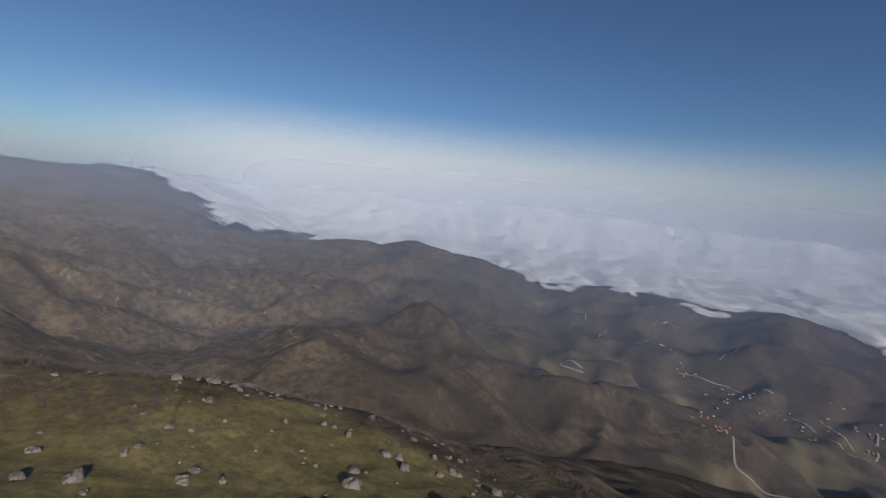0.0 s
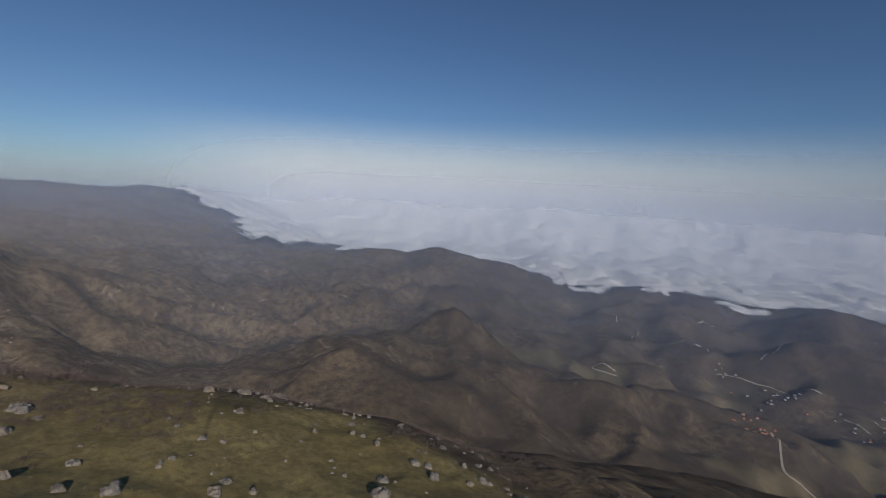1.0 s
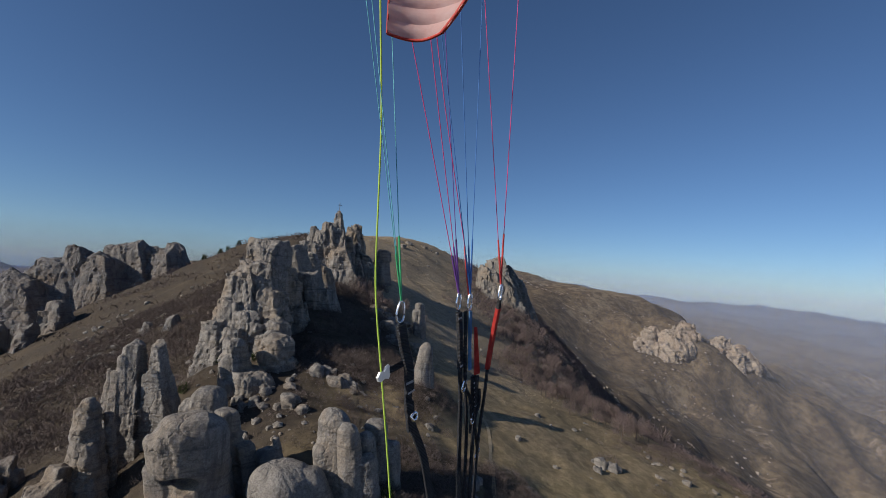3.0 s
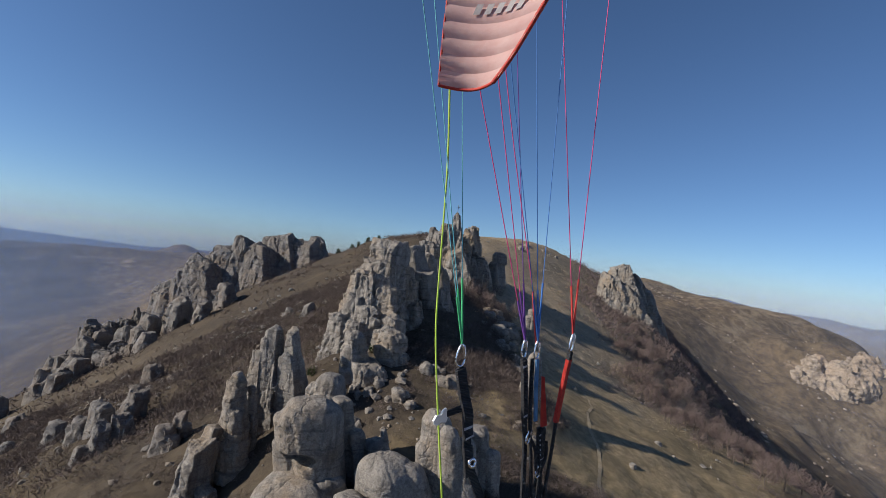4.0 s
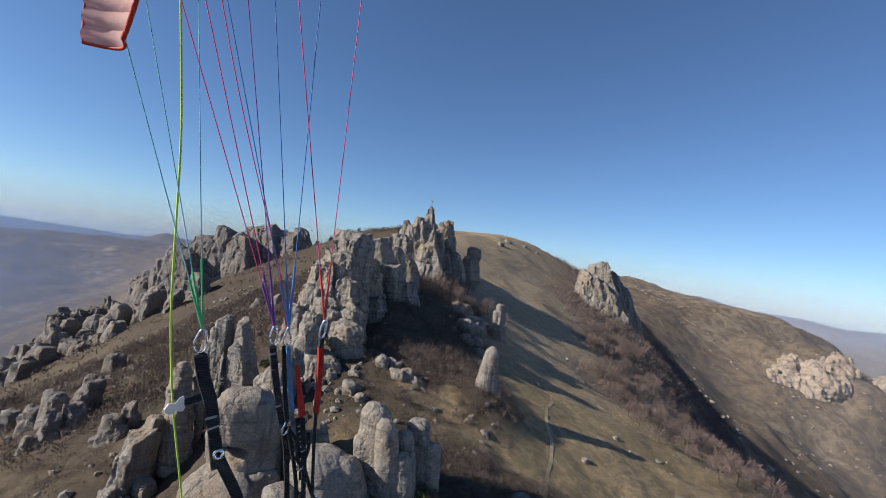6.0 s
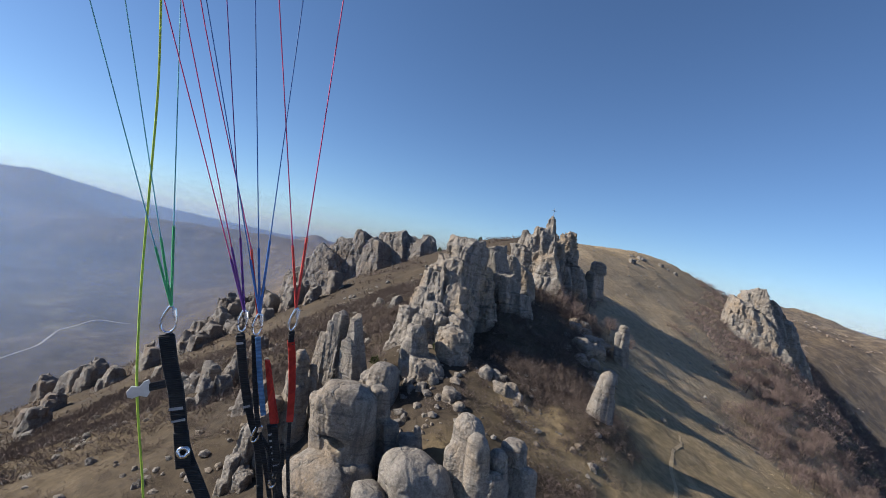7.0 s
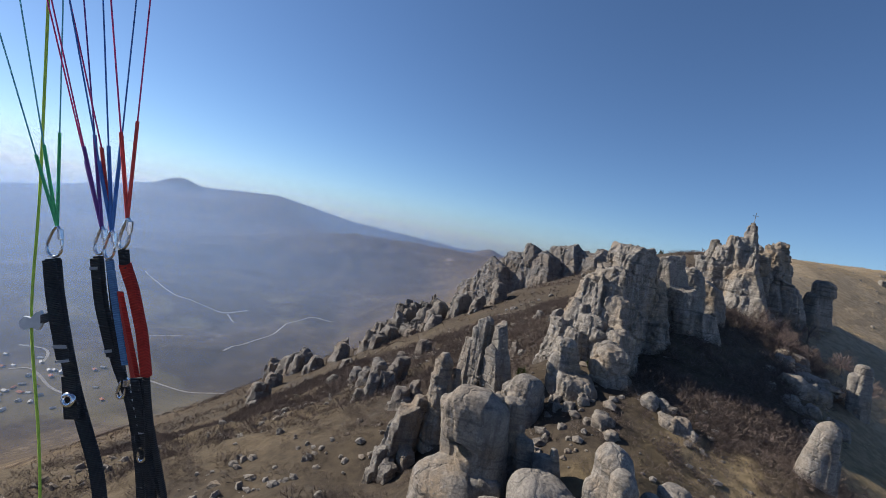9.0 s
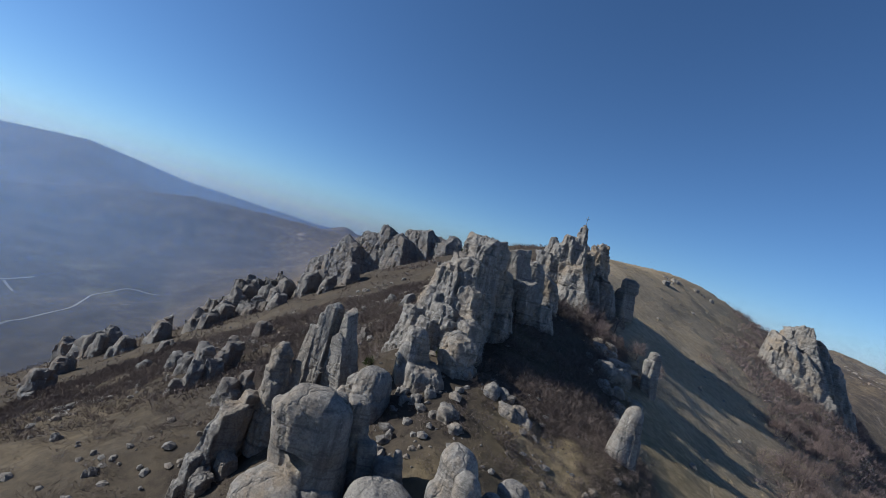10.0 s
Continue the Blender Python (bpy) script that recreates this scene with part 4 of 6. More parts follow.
# loose boulders on the grass: x, y, radius
LOOSE = (
    (146.0, 262.0, 2.6), (150.0, 266.0, 1.9), (138.0, 258.0, 1.5), (166.0, 272.0, 2.2), (171.0, 271.0, 1.6), (176.0, 270.0, 2.0), (151.0, 207.0, 1.3), (160.0, 214.0, 1.0),
    (30.9, 44.4, 1.3), (28.4, 40.4, 1.4), (30.8, 37.2, 0.9), (39.3, 36.3, 1.0), (42.7, 31.8, 1.3), (35.9, 31.6, 1.2), (51.6, 56.7, 0.8), (64.7, 48.6, 1.2),
    (19.6, 70.6, 1.27), (21.4, 67.5, 1.62), (11.3, 62.9, 1.48), (9.6, 62.4, 0.86), (5.0, 67.4, 1.10), (6.3, 68.7, 0.84),
    (4.3, 64.3, 0.62), (2.8, 65.7, 0.72), (47.2, 107.3, 1.97), (49.9, 107.6, 1.54), (45.3, 97.1, 3.07), (50.7, 100.6, 2.20),
    (42.5, 100.8, 0.99), (42.5, 91.5, 1.72), (45.9, 91.5, 1.74), (49.7, 90.3, 2.03), (32.0, 107.9, 2.18), (52.3, 135.5, 2.24),
    (128.7, 238.2, 2.77), (11.1, 62.3, 1.62), (12.0, 60.2, 1.08), (17.5, 70.4, 1.63), (19.9, 67.2, 1.95), (30.1, 59.0, 0.63),
    (31.3, 56.6, 0.71), (7.4, 58.3, 0.56), (7.4, 55.8, 0.54), (48.2, 111.8, 1.56), (50.8, 111.7, 2.04), (49.3, 103.2, 2.94),
    (49.2, 97.8, 2.55), (53.5, 106.2, 1.99), (43.3, 90.4, 1.56), (44.7, 87.6, 1.92), (41.2, 82.0, 1.68), (40.5, 93.9, 1.06),
    (6.9, 65.4, 1.15), (8.8, 66.8, 1.17), (5.3, 65.7, 0.89), (6.5, 61.3, 0.84), (31.5, 45.0, 1.11), (29.8, 40.7, 0.89),
    (41.6, 37.2, 0.81), (44.9, 32.4, 0.91), (38.0, 32.2, 0.75), (32.5, 37.7, 0.65), (68.3, 50.5, 1.62), (51.7, 31.0, 0.78),
    (69.7, 68.5, 0.97), (29.0, 58.3, 0.66), (31.6, 56.2, 0.76), (86.4, 43.0, 1.12), (132.6, 73.6, 1.47), (52.8, 12.3, 1.87),
    (61.7, 7.8, 1.09), (45.6, 29.6, 1.12), (44.6, 34.5, 0.85), (63.3, 6.3, 0.78), (39.1, 28.6, 1.28), (36.1, 15.6, 1.02),
    (52.2, -4.7, 1.20), (61.3, -35.0, 1.62), (54.8, -36.1, 1.77), (70.1, -30.0, 1.18), (75.9, -26.4, 1.08), (54.5, 17.8, 1.52),
    (51.7, 28.0, 0.90), (76.8, 6.6, 0.89), (62.7, -10.6, 0.68), (69.5, 49.0, 1.54), (59.1, 0.7, 0.64), (49.7, 10.8, 0.57),
)
loose_rng = np.random.default_rng(5)
for bx, by, br in LOOSE:
    br = (0.72 if by > 40 else 0.52) * br
    bz = float(height(np.array([bx]), np.array([by]))[0])
    n = 1 + int(loose_rng.integers(0, 3))
    rows = [(bx + k * br * 0.9, by + k * br * loose_rng.uniform(-0.6, 0.6), bz + br * (1.05 - 0.4 * k), bz - 0.6 * br, br * (1 - 0.28 * k),
             br * loose_rng.uniform(-0.3, 0.3), loose_rng.uniform(0.3, 0.9), 0.14) for k in range(n)]
    rock("boulder", rows, ROCK, "weathered grey boulder lying in the dry grass", br * 0.25, 0.2 * br, 0.8 * br, 0.26 * br, 1.0, int(bx * 7) % 991 + 3, "loose boulders")

# more of them along the southern edge of the grass and in loose groups on it
ex, ey = loose_rng.uniform(28, 125, 900), loose_rng.uniform(-55, 42, 900)
ed = brow(ex, ey)
grouped = fbm(ex / 11, ey / 11, 0, 611, 3)
pick = ((ed > -16) & (ed < -1) & (loose_rng.random(900) < 0.45)) | ((ed < -16) & (grouped > 0.12) & (loose_rng.random(900) < 0.55))
for bx, by in list(zip(ex[pick], ey[pick]))[:110]:
    br = 0.28 + 1.25 * float(loose_rng.random()) ** 3
    bz = float(height(np.array([bx]), np.array([by]))[0])
    rows = [(bx, by, bz + 0.75 * br, bz - 0.6 * br, br, br * loose_rng.uniform(-0.4, 0.4), loose_rng.uniform(0.4, 0.9), 0.3),
            (bx + br * loose_rng.uniform(-1, 1), by + br * loose_rng.uniform(-1, 1), bz + 0.45 * br, bz - 0.6 * br, 0.7 * br, 0.0, 0.6, 0.2)]
    rock("boulder", rows, ROCK, "weathered grey boulder half sunk in the olive grass", br * 0.27, 0.15 * br, 0.8 * br, 0.26 * br, 1.1, int(bx * 13) % 997 + 5, "loose boulders")

# outcrops in the scrub: x, y, radius, height
OUTCROPS = (
    (-73, 247, 5.5, 11), (-84, 250, 6.0, 13), (-84, 223, 4.5, 9), (-94, 221, 5.0, 9), (-39, 222, 4.0, 8), (-31, 229, 4.5, 10), (-50, 230, 5.0, 12), (-62, 236, 5.5, 12),
    (-97, 240, 6.0, 12), (-104, 212, 5.0, 10), (-139, 230, 6.0, 10), (-45, 114, 2.4, 4.5), (-137, 191, 4.0, 7),
    (-116, 340, 9.2, 29.1), (-87, 241, 5.0, 13.3), (-107, 340, 7.1, 20.8), (-88, 233, 6.3, 8.7), (-59, 218, 4.5, 6.4), (-88, 218, 4.5, 7.9),
    (-59, 240, 4.4, 5.7), (-169, 341, 5.0, 17.3), (-81, 173, 2.7, 4.0), (-235, 343, 9.2, 24.8), (-153, 242, 7.4, 11.9), (-138, 232, 5.6, 11.4),
    (-122, 217, 4.8, 9.1), (-120, 171, 5.1, 9.9), (-136, 200, 4.3, 8.8), (-35, 110, 2.6, 7.5), (-41, 113, 2.7, 5.8), (-38, 102, 2.6, 5.8),
    (-35, 104, 2.2, 5.6), (-23, 82, 2.1, 4.0), (-39, 141, 2.2, 4.7), (-53, 126, 2.6, 4.6), (-21, 84, 1.5, 4.2), (-68, 139, 2.0, 3.2),
    (-6, 108, 1.3, 3.1), (-69, 339, 6.3, 20.1), (-4, 148, 1.8, 2.6), (1, 140, 2.0, 3.3), (-30, 63, 0.7, 0.9), (-45, 77, 0.9, 1.0),
    (-109, 153, 2.4, 2.6),
)
for k, (ox, oy, orad, oh) in enumerate(OUTCROPS):
    rng = np.random.default_rng(300 + k)
    rows = []
    for j in range(3 + k % 2):
        px, py = ox + rng.uniform(-0.9, 0.9) * orad * (j > 0), oy + rng.uniform(-0.7, 0.7) * orad * (j > 0)
        pz = float(height(np.array([px]), np.array([py]))[0])
        hh = oh * (1.0 if j == 0 else rng.uniform(0.4, 0.8))
        rows.append((px, py, pz + hh, pz - 1.5, orad * (0.8 if j == 0 else rng.uniform(0.4, 0.7)), rng.uniform(-0.2, 0.3) * orad, rng.uniform(0.4, 0.8), 0.4))
    rock("outcrop", rows, ROCK_SCRUB, "jagged grey outcrop rising from the brown scrub", orad * 0.18, 0.1 * orad, 0.7 * orad, 0.2 * orad, 0.8, 700 + k, "outcrops in the scrub", facets=236.0)

# pale cliffs across the valley: x, y, radius, height
FAR_CRAGS = ((1005, 584, 22, 26), (1040, 560, 24, 44), (1075, 548, 24, 46), (1105, 540, 16, 26),
             (1215, 512, 22, 36), (1248, 494, 28, 60), (1295, 486, 26, 52), (1335, 476, 20, 30))
for cliff in (FAR_CRAGS[:4], FAR_CRAGS[4:]):
    rng = np.random.default_rng(900 + len(FAR_CRAGS))
    rows = []
    for ox, oy, orad, oh in cliff:
        for j in range(5):
            px, py = ox + rng.uniform(-1, 1) * orad, oy + rng.uniform(-1, 1) * orad * 0.5
            pz = float(height(np.array([px]), np.array([py]))[0])
            rows.append((px, py, pz + oh * rng.uniform(0.15, 0.45), pz - 14, orad * rng.uniform(0.4, 0.75), rng.uniform(-4, 4), rng.uniform(0.2, 0.5), 1.1))
    rock("far_crag", rows, ROCK_PALE, "pale limestone crag across the wooded valley", 2.4, 14.0, 14.0, 7.5, 0.9, 950, "crags across the valley")


# small stones strewn over the slopes
def strewn(name, x, y, size, seed, label, material=ROCK):
    rng = np.random.default_rng(seed)
    g = (1 + 5 ** 0.5) / 2
    ico = np.array([(-1, g, 0), (1, g, 0), (-1, -g, 0), (1, -g, 0), (0, -1, g), (0, 1, g), (0, -1, -g), (0, 1, -g), (g, 0, -1), (g, 0, 1), (-g, 0, -1), (-g, 0, 1)]) / 1.9
    tri = np.array([(0, 11, 5), (0, 5, 1), (0, 1, 7), (0, 7, 10), (0, 10, 11), (1, 5, 9), (5, 11, 4), (11, 10, 2), (10, 7, 6), (7, 1, 8),
                    (3, 9, 4), (3, 4, 2), (3, 2, 6), (3, 6, 8), (3, 8, 9), (4, 9, 5), (2, 4, 11), (6, 2, 10), (8, 6, 7), (9, 8, 1)])
    z = height(x, y)
    v = ico[None] * (1 + rng.uniform(-0.3, 0.3, (len(x), 12, 1))) * (size[:, None, None] * rng.uniform(0.6, 1.3, (len(x), 1, 3)) * np.array([1, 1, 0.75]))
    v = v + np.stack([x, y, z + 0.15 * size], -1)[:, None, :]
    f = tri[None] + 12 * np.arange(len(x))[:, None, None]
    return tagged(sheet(name, v.reshape(-1, 3), f.reshape(-1, 3), material, False), label, "stones", kind="stuff")


stone_rng = np.random.default_rng(15)
qx, qy = stone_rng.normal(1170, 110, 50), stone_rng.normal(535, 36, 50)
strewn("ledges", qx, qy, stone_rng.uniform(1.1, 2.0, 50) ** 2, 37, "pale ledges and blocks round the crags across the valley", ROCK_PALE)
qb, qr = radians(1.0) * stone_rng.uniform(44, 72, 900), stone_rng.uniform(520, 1350, 900)
qx, qy = qr * np.sin(qb), qr * np.cos(qb)
keep = fbm(qx / 70, qy / 45, 0, 513, 3) > 0.16
strewn("ledges", qx[keep], qy[keep], stone_rng.uniform(0.7, 1.9, keep.sum()) ** 2, 39, "pale ledges breaking through the wooded slope", ROCK_PALE)
qx, qy = stone_rng.uniform(-4, 34, 210), stone_rng.uniform(50, 82, 210)
strewn("stones", qx, qy, stone_rng.uniform(0.1, 0.7, 210) ** 2.2 + 0.07, 35, "stones scattered over the saddle below the crags")
qx, qy = stone_rng.uniform(-95, 20, 5200), stone_rng.uniform(20, 190, 5200)
keep = (0.8 + 0.90 * qx - 0.25 * qy < -4) & (stone_rng.random(5200) < 0.05 + 0.5 * smooth(0, 0.5, fbm(qx / 14, qy / 14, 0, 501, 3)))
strewn("stones", qx[keep], qy[keep], stone_rng.uniform(0.12, 1.0, keep.sum()) ** 1.7 + 0.1, 31, "pale stones strewn over the lower slope")
qx, qy = stone_rng.uniform(5, 170, 3000), stone_rng.uniform(-60, 250, 3000)
keep = (brow(qx, qy) < 0) & (0.8 + 0.90 * qx - 0.25 * qy > -4) & (stone_rng.random(3000) < 0.06 + 0.5 * smooth(0.1, 0.55, fbm(qx / 20, qy / 20, 0, 507, 3)))
edge = brow(qx, qy)
keep = keep | ((edge > -22) & (edge < 0) & (qy < 30) & (stone_rng.random(3000) < 0.35))
strewn("stones", qx[keep], qy[keep], stone_rng.uniform(0.12, 0.9, keep.sum()) ** 2 + 0.1, 33, "small stones lying in the dry grass")
# ---- bare shrubs and trees ----
def twig_ball(rng, count, width):
    """A dome of thin twigs of unit size, as triangles: a rounded, ragged crown without leaves."""
    n = count
    ang, up = rng.uniform(0, 2 * np.pi, n), rng.uniform(0.02, 1.0, n)
    side = np.sqrt(np.maximum(1 - (up * 0.9) ** 2, 0.05))
    reach = rng.uniform(0.45, 1.06, n) ** 0.6
    tip = np.stack([np.cos(ang) * side * reach, np.sin(ang) * side * reach, up * reach], -1)
    root = tip * rng.uniform(0.45, 0.92, n)[:, None] + rng.normal(0, 0.10, (n, 3))
    root[:, 2] = np.maximum(root[:, 2], 0.0)
    way = tip - root
    cross = np.cross(way, rng.normal(0, 1, (n, 3)))
    cross /= np.linalg.norm(cross, axis=1)[:, None] + 1e-9
    w = width * rng.uniform(0.6, 1.4, n)[:, None]
    v = np.stack([root - cross * w * 0.5, root + cross * w * 0.5, tip + cross * w * 0.1], 1)
    return v.reshape(-1, 3)


def scatter(name, x, y, size, tallness, count, width, material, label, category, seed):
    """Very many shrubs in one mesh."""
    rng = np.random.default_rng(seed)
    kinds = [twig_ball(rng, count, width) for _ in range(7)]
    z = height(x, y) - 0.05
    blocks = []
    for k in range(7):
        pick = np.arange(len(x)) % 7 == k
        if not pick.any():
            continue
        a = rng.uniform(0, 2 * np.pi, pick.sum())
        s, h = size[pick], (size * tallness)[pick]
        q = kinds[k][None]
        X = (q[..., 0] * np.cos(a)[:, None] - q[..., 1] * np.sin(a)[:, None]) * s[:, None] + x[pick][:, None]
        Y = (q[..., 0] * np.sin(a)[:, None] + q[..., 1] * np.cos(a)[:, None]) * s[:, None] + y[pick][:, None]
        Z = q[..., 2] * h[:, None] + z[pick][:, None]
        blocks.append(np.stack([X, Y, Z], -1).reshape(-1, 3))
    v = np.concatenate(blocks)
    ob = sheet(name, v, np.arange(len(v)).reshape(-1, 3), material, False)
    return tagged(ob, label, category, kind="stuff")


plant_rng = np.random.default_rng(77)


def sown(n, x0, x1, y0, y1, keep):
    x, y = plant_rng.uniform(x0, x1, n), plant_rng.uniform(y0, y1, n)
    k = plant_rng.random(n) < keep(x, y)
    return x[k], y[k]


def clumps(x, y, seed, scale):
    return smooth(-0.05, 0.45, fbm(x / scale, y / scale, 0, seed, 3))


def west_side(x, y):
    return smooth(2, -10, 0.8 + 0.90 * x - 0.25 * y - 0.0004 * y * np.abs(y))


def hollow_side(x, y):
    """1 in the shaded hollow east of the crags."""
    edge = x - np.interp(y, (55, 64, 107, 150, 175), (26, 34, 56, 62, 40))
    return smooth(4, -4, edge + 5 * fbm(x / 8, y / 8, 0, 49, 2)) * smooth(70, 80, y + 0.3 * (x - 20)) * (1 - west_side(x, y))


# the scrub slope west of the crest, close and far
sx, sy = sown(52000, -110, 62, 20, 175, lambda x, y: west_side(x, y) * (0.14 + 0.8 * clumps(x, y, 401, 12) + 0.3 * smooth(60, 100, y)) * (0.7 + 0.3 * smooth(-60, -22, x - 0.12 * y)) * (0.55 + 0.45 * smooth(70, 110, y)))
close = np.hypot(sx, sy) < 92
scatter("scrub", sx[close], sy[close], 0.4 + 2.0 * plant_rng.random(close.sum()) ** 2, 1.0, 84, 0.027, TWIGS, "bare brown scrub covering the slope", "shrubs", 1)
scatter("scrub", sx[~close], sy[~close], plant_rng.uniform(0.8, 2.6, (~close).sum()), 1.0, 27, 0.06, TWIGS, "bare brown scrub below the ridge", "shrubs", 12)
sx, sy = sown(38000, -380, 110, 150, 600, lambda x, y: west_side(x, y) * (0.25 + 0.75 * clumps(x, y, 405, 34)))
scatter("scrub", sx, sy, plant_rng.uniform(1.0, 3.2, len(sx)), 0.95, 10, 0.15, TWIGS, "bare brown scrub on the far slope", "shrubs", 2)
# thickets in the shade below the crags
sx, sy = sown(9000, 8, 70, 60, 175, lambda x, y: hollow_side(x, y) * (0.35 + 0.65 * clumps(x, y, 411, 9)))
scatter("thicket", sx, sy, plant_rng.uniform(0.6, 2.6, len(sx)), 1.15, 70, 0.034, TWIGS, "bare thicket in the shade below the crags", "shrubs", 3)
# thicket on the lower saddle; the round clump stands in for the twin rock's shadow
sx, sy = sown(5200, 10, 42, 32, 84, lambda x, y: (1 - west_side(x, y)) * np.maximum.reduce([smooth(0.05, 0.3, fbm(x / 9, y / 9, 0, 45, 3) + 0.25), smooth(9, 5, np.hypot(x - 25, y - 47)), 0.75 * smooth(13, 18, x) * smooth(38, 32, x) * smooth(52, 58, y) * (0.3 + 0.7 * clumps(x, y, 447, 5))]) * 0.7)
scatter("thicket", sx, sy, plant_rng.uniform(0.4, 1.4, len(sx)), 1.05, 80, 0.036, TWIGS, "bare thicket on the saddle, with a clump standing in for shadow", "shrubs", 10)
# tussocks of grass: faded green low down, straw-coloured on the hill, where they catch the low sun
sx, sy = sown(50000, -90, 150, -65, 130, lambda x, y: turf_mask(x, y) * (brow(x, y) < 2) * (0.25 + 0.5 * clumps(x, y, 419, 6)) * np.where(x < 0, 0.4, 1.0) * smooth(120, 90, y + 0.25 * x))
south = sy < 34 + 8 * fbm(sx / 14, sy / 14, 0, 429, 2)
scatter("dry_grass", sx[south], sy[south], plant_rng.uniform(0.14, 0.42, south.sum()), 0.9, 9, 0.2, OLIVE, "tussocks of olive-green winter grass", "grass", 14)
scatter("dry_grass", sx[~south], sy[~south], plant_rng.uniform(0.14, 0.42, (~south).sum()), 0.9, 9, 0.2, DRY, "tussocks of faded grass on the saddle", "grass", 8)
sx, sy = sown(90000, 30, 260, 60, 330, lambda x, y: turf_mask(x, y) * (brow(x, y) < 2) * (0.35 + 0.6 * clumps(x, y, 419, 8)) * smooth(85, 125, y + 0.25 * x))
scatter("dry_grass", sx, sy, plant_rng.uniform(0.3, 0.75, len(sx)), 0.9, 7, 0.26, STRAW, "tussocks of straw-coloured grass on the hill", "grass", 11)
# small dark tufts on the open grass
sx, sy = sown(3600, 2, 150, -60, 190, lambda x, y: (1 - west_side(x, y)) * (brow(x, y) < -6) * (0.04 + 0.35 * clumps(x, y, 417, 12)))
scatter("grass_tufts", sx, sy, plant_rng.uniform(0.18, 0.55, len(sx)), 0.9, 22, 0.14, TWIGS, "small dry tufts and dwarf shrubs in the grass", "shrubs", 4)


# the wooded edge where the grass breaks off to the east
def wooded(x, y):
    start = -8 - 34 * smooth(6, 32, y) - 16 * smooth(32, 60, y) - 12 * smooth(70, 110, y) + 22 * smooth(-5, 25, y) * (1 - smooth(110, 190, y))
    d = brow(x, y)
    return smooth(start, start + 20, d + 14 * fbm(x / 26, y / 26, 0, 421, 3)) * (1 - smooth(110, 200, d)) * smooth(-20, 20, y + 10)


sx, sy = sown(70000, 40, 460, -60, 430, lambda x, y: wooded(x, y) * 0.4)
near = np.hypot(sx, sy) < 190
scatter("brow_wood", sx[near], sy[near], plant_rng.uniform(1.1, 2.8, near.sum()), 1.3, 70, 0.038, TWIGS_RED, "bare reddish trees along the broken edge", "trees", 5)
scatter("brow_wood", sx[~near], sy[~near], plant_rng.uniform(1.5, 3.4, (~near).sum()), 1.2, 18, 0.11, TWIGS_RED, "bare reddish trees on the steep flank", "trees", 6)
sx, sy = sown(9000, 20, 160, -75, 60, lambda x, y: smooth(-2, 10, brow(x, y)) * (1 - smooth(30, 90, brow(x, y))) * 0.8)
scatter("brow_wood", sx, sy, plant_rng.uniform(0.6, 1.6, len(sx)), 1.0, 44, 0.055, TWIGS, "bare brown bushes below the southern edge", "trees", 7)
# dwarf bushes along the southern edge of the grass
sx, sy = sown(14000, 20, 170, -75, 40, lambda x, y: smooth(-30, -4, brow(x, y)) * (1 - smooth(4, 10, brow(x, y))) * (0.06 + 0.5 * clumps(x, y, 437, 7)))
scatter("brow_bushes", sx, sy, plant_rng.uniform(0.4, 1.5, len(sx)), 0.9, 70, 0.04, TWIGS, "dwarf bushes along the edge of the grass", "shrubs", 13)
sx, sy = sown(2600, 62, 128, 4, 60, lambda x, y: smooth(-52, -30, brow(x, y)) * (0.1 + 0.9 * clumps(x, y, 441, 9)))
scatter("brow_bushes", sx, sy, plant_rng.uniform(0.5, 1.7, len(sx)), 0.9, 90, 0.036, TWIGS, "bare bushes where the grass meets the eastern edge", "shrubs", 15)
# dwarf juniper on the crags and a few pines on the skyline
jx = np.array([7.0, 9.5, 4.5, 12.0, 27.0, 2.0, 16.0, 36.0, -1.0, 10.0, 6.0])
jy = np.array([79.0, 77.5, 80.0, 76.5, 101.0, 83.0, 41.5, 134.0, 76.0, 84.0, 75.5])


def bare_tree(x, y, tall, seed):
    """A leafless tree: a forked trunk under a ragged crown of twigs."""
    rng = np.random.default_rng(seed)
    z = float(height(np.array([x]), np.array([y]))[0])
    tree = new("bare_tree")
    tree.location = (x, y, z)
    bm = bmesh.new()
    stems = [((0, 0, -0.2), (rng.uniform(-0.1, 0.1) * tall, rng.uniform(-0.1, 0.1) * tall, 0.42 * tall), 0.035 * tall, 0.022 * tall)]
    for _ in range(5):
        a, s = rng.uniform(0, 6.28), rng.uniform(0.22, 0.42) * tall
        stems.append((stems[0][1], (stems[0][1][0] + s * math.cos(a), stems[0][1][1] + s * math.sin(a), tall * rng.uniform(0.7, 0.95)), 0.02 * tall, 0.006 * tall))
    for p, q, r0, r1 in stems:
        p, q = Vector(p), Vector(q)
        turn = (q - p).to_track_quat("Z", "Y").to_matrix()
        loops = []
        for at, r in ((p, r0), (q, r1)):
            loops.append([bm.verts.new(at + turn @ Vector((r * math.cos(k * 1.0472), r * math.sin(k * 1.0472), 0))) for k in range(6)])
        for k in range(6):
            bm.faces.new((loops[0][k], loops[0][(k + 1) % 6], loops[1][(k + 1) % 6], loops[1][k]))
    part("trunk", bm, BARK, tree)
    v = twig_ball(rng, 420, 0.024) * np.array([0.52, 0.52, 0.72]) * tall + np.array([stems[0][1][0], stems[0][1][1], 0.30 * tall])
    sheet("crown", v, np.arange(len(v)).reshape(-1, 3), TWIGS_RED, False, tree)
    return tagged(tree, "bare leafless tree with a rounded reddish crown", "tree", "bare trees")


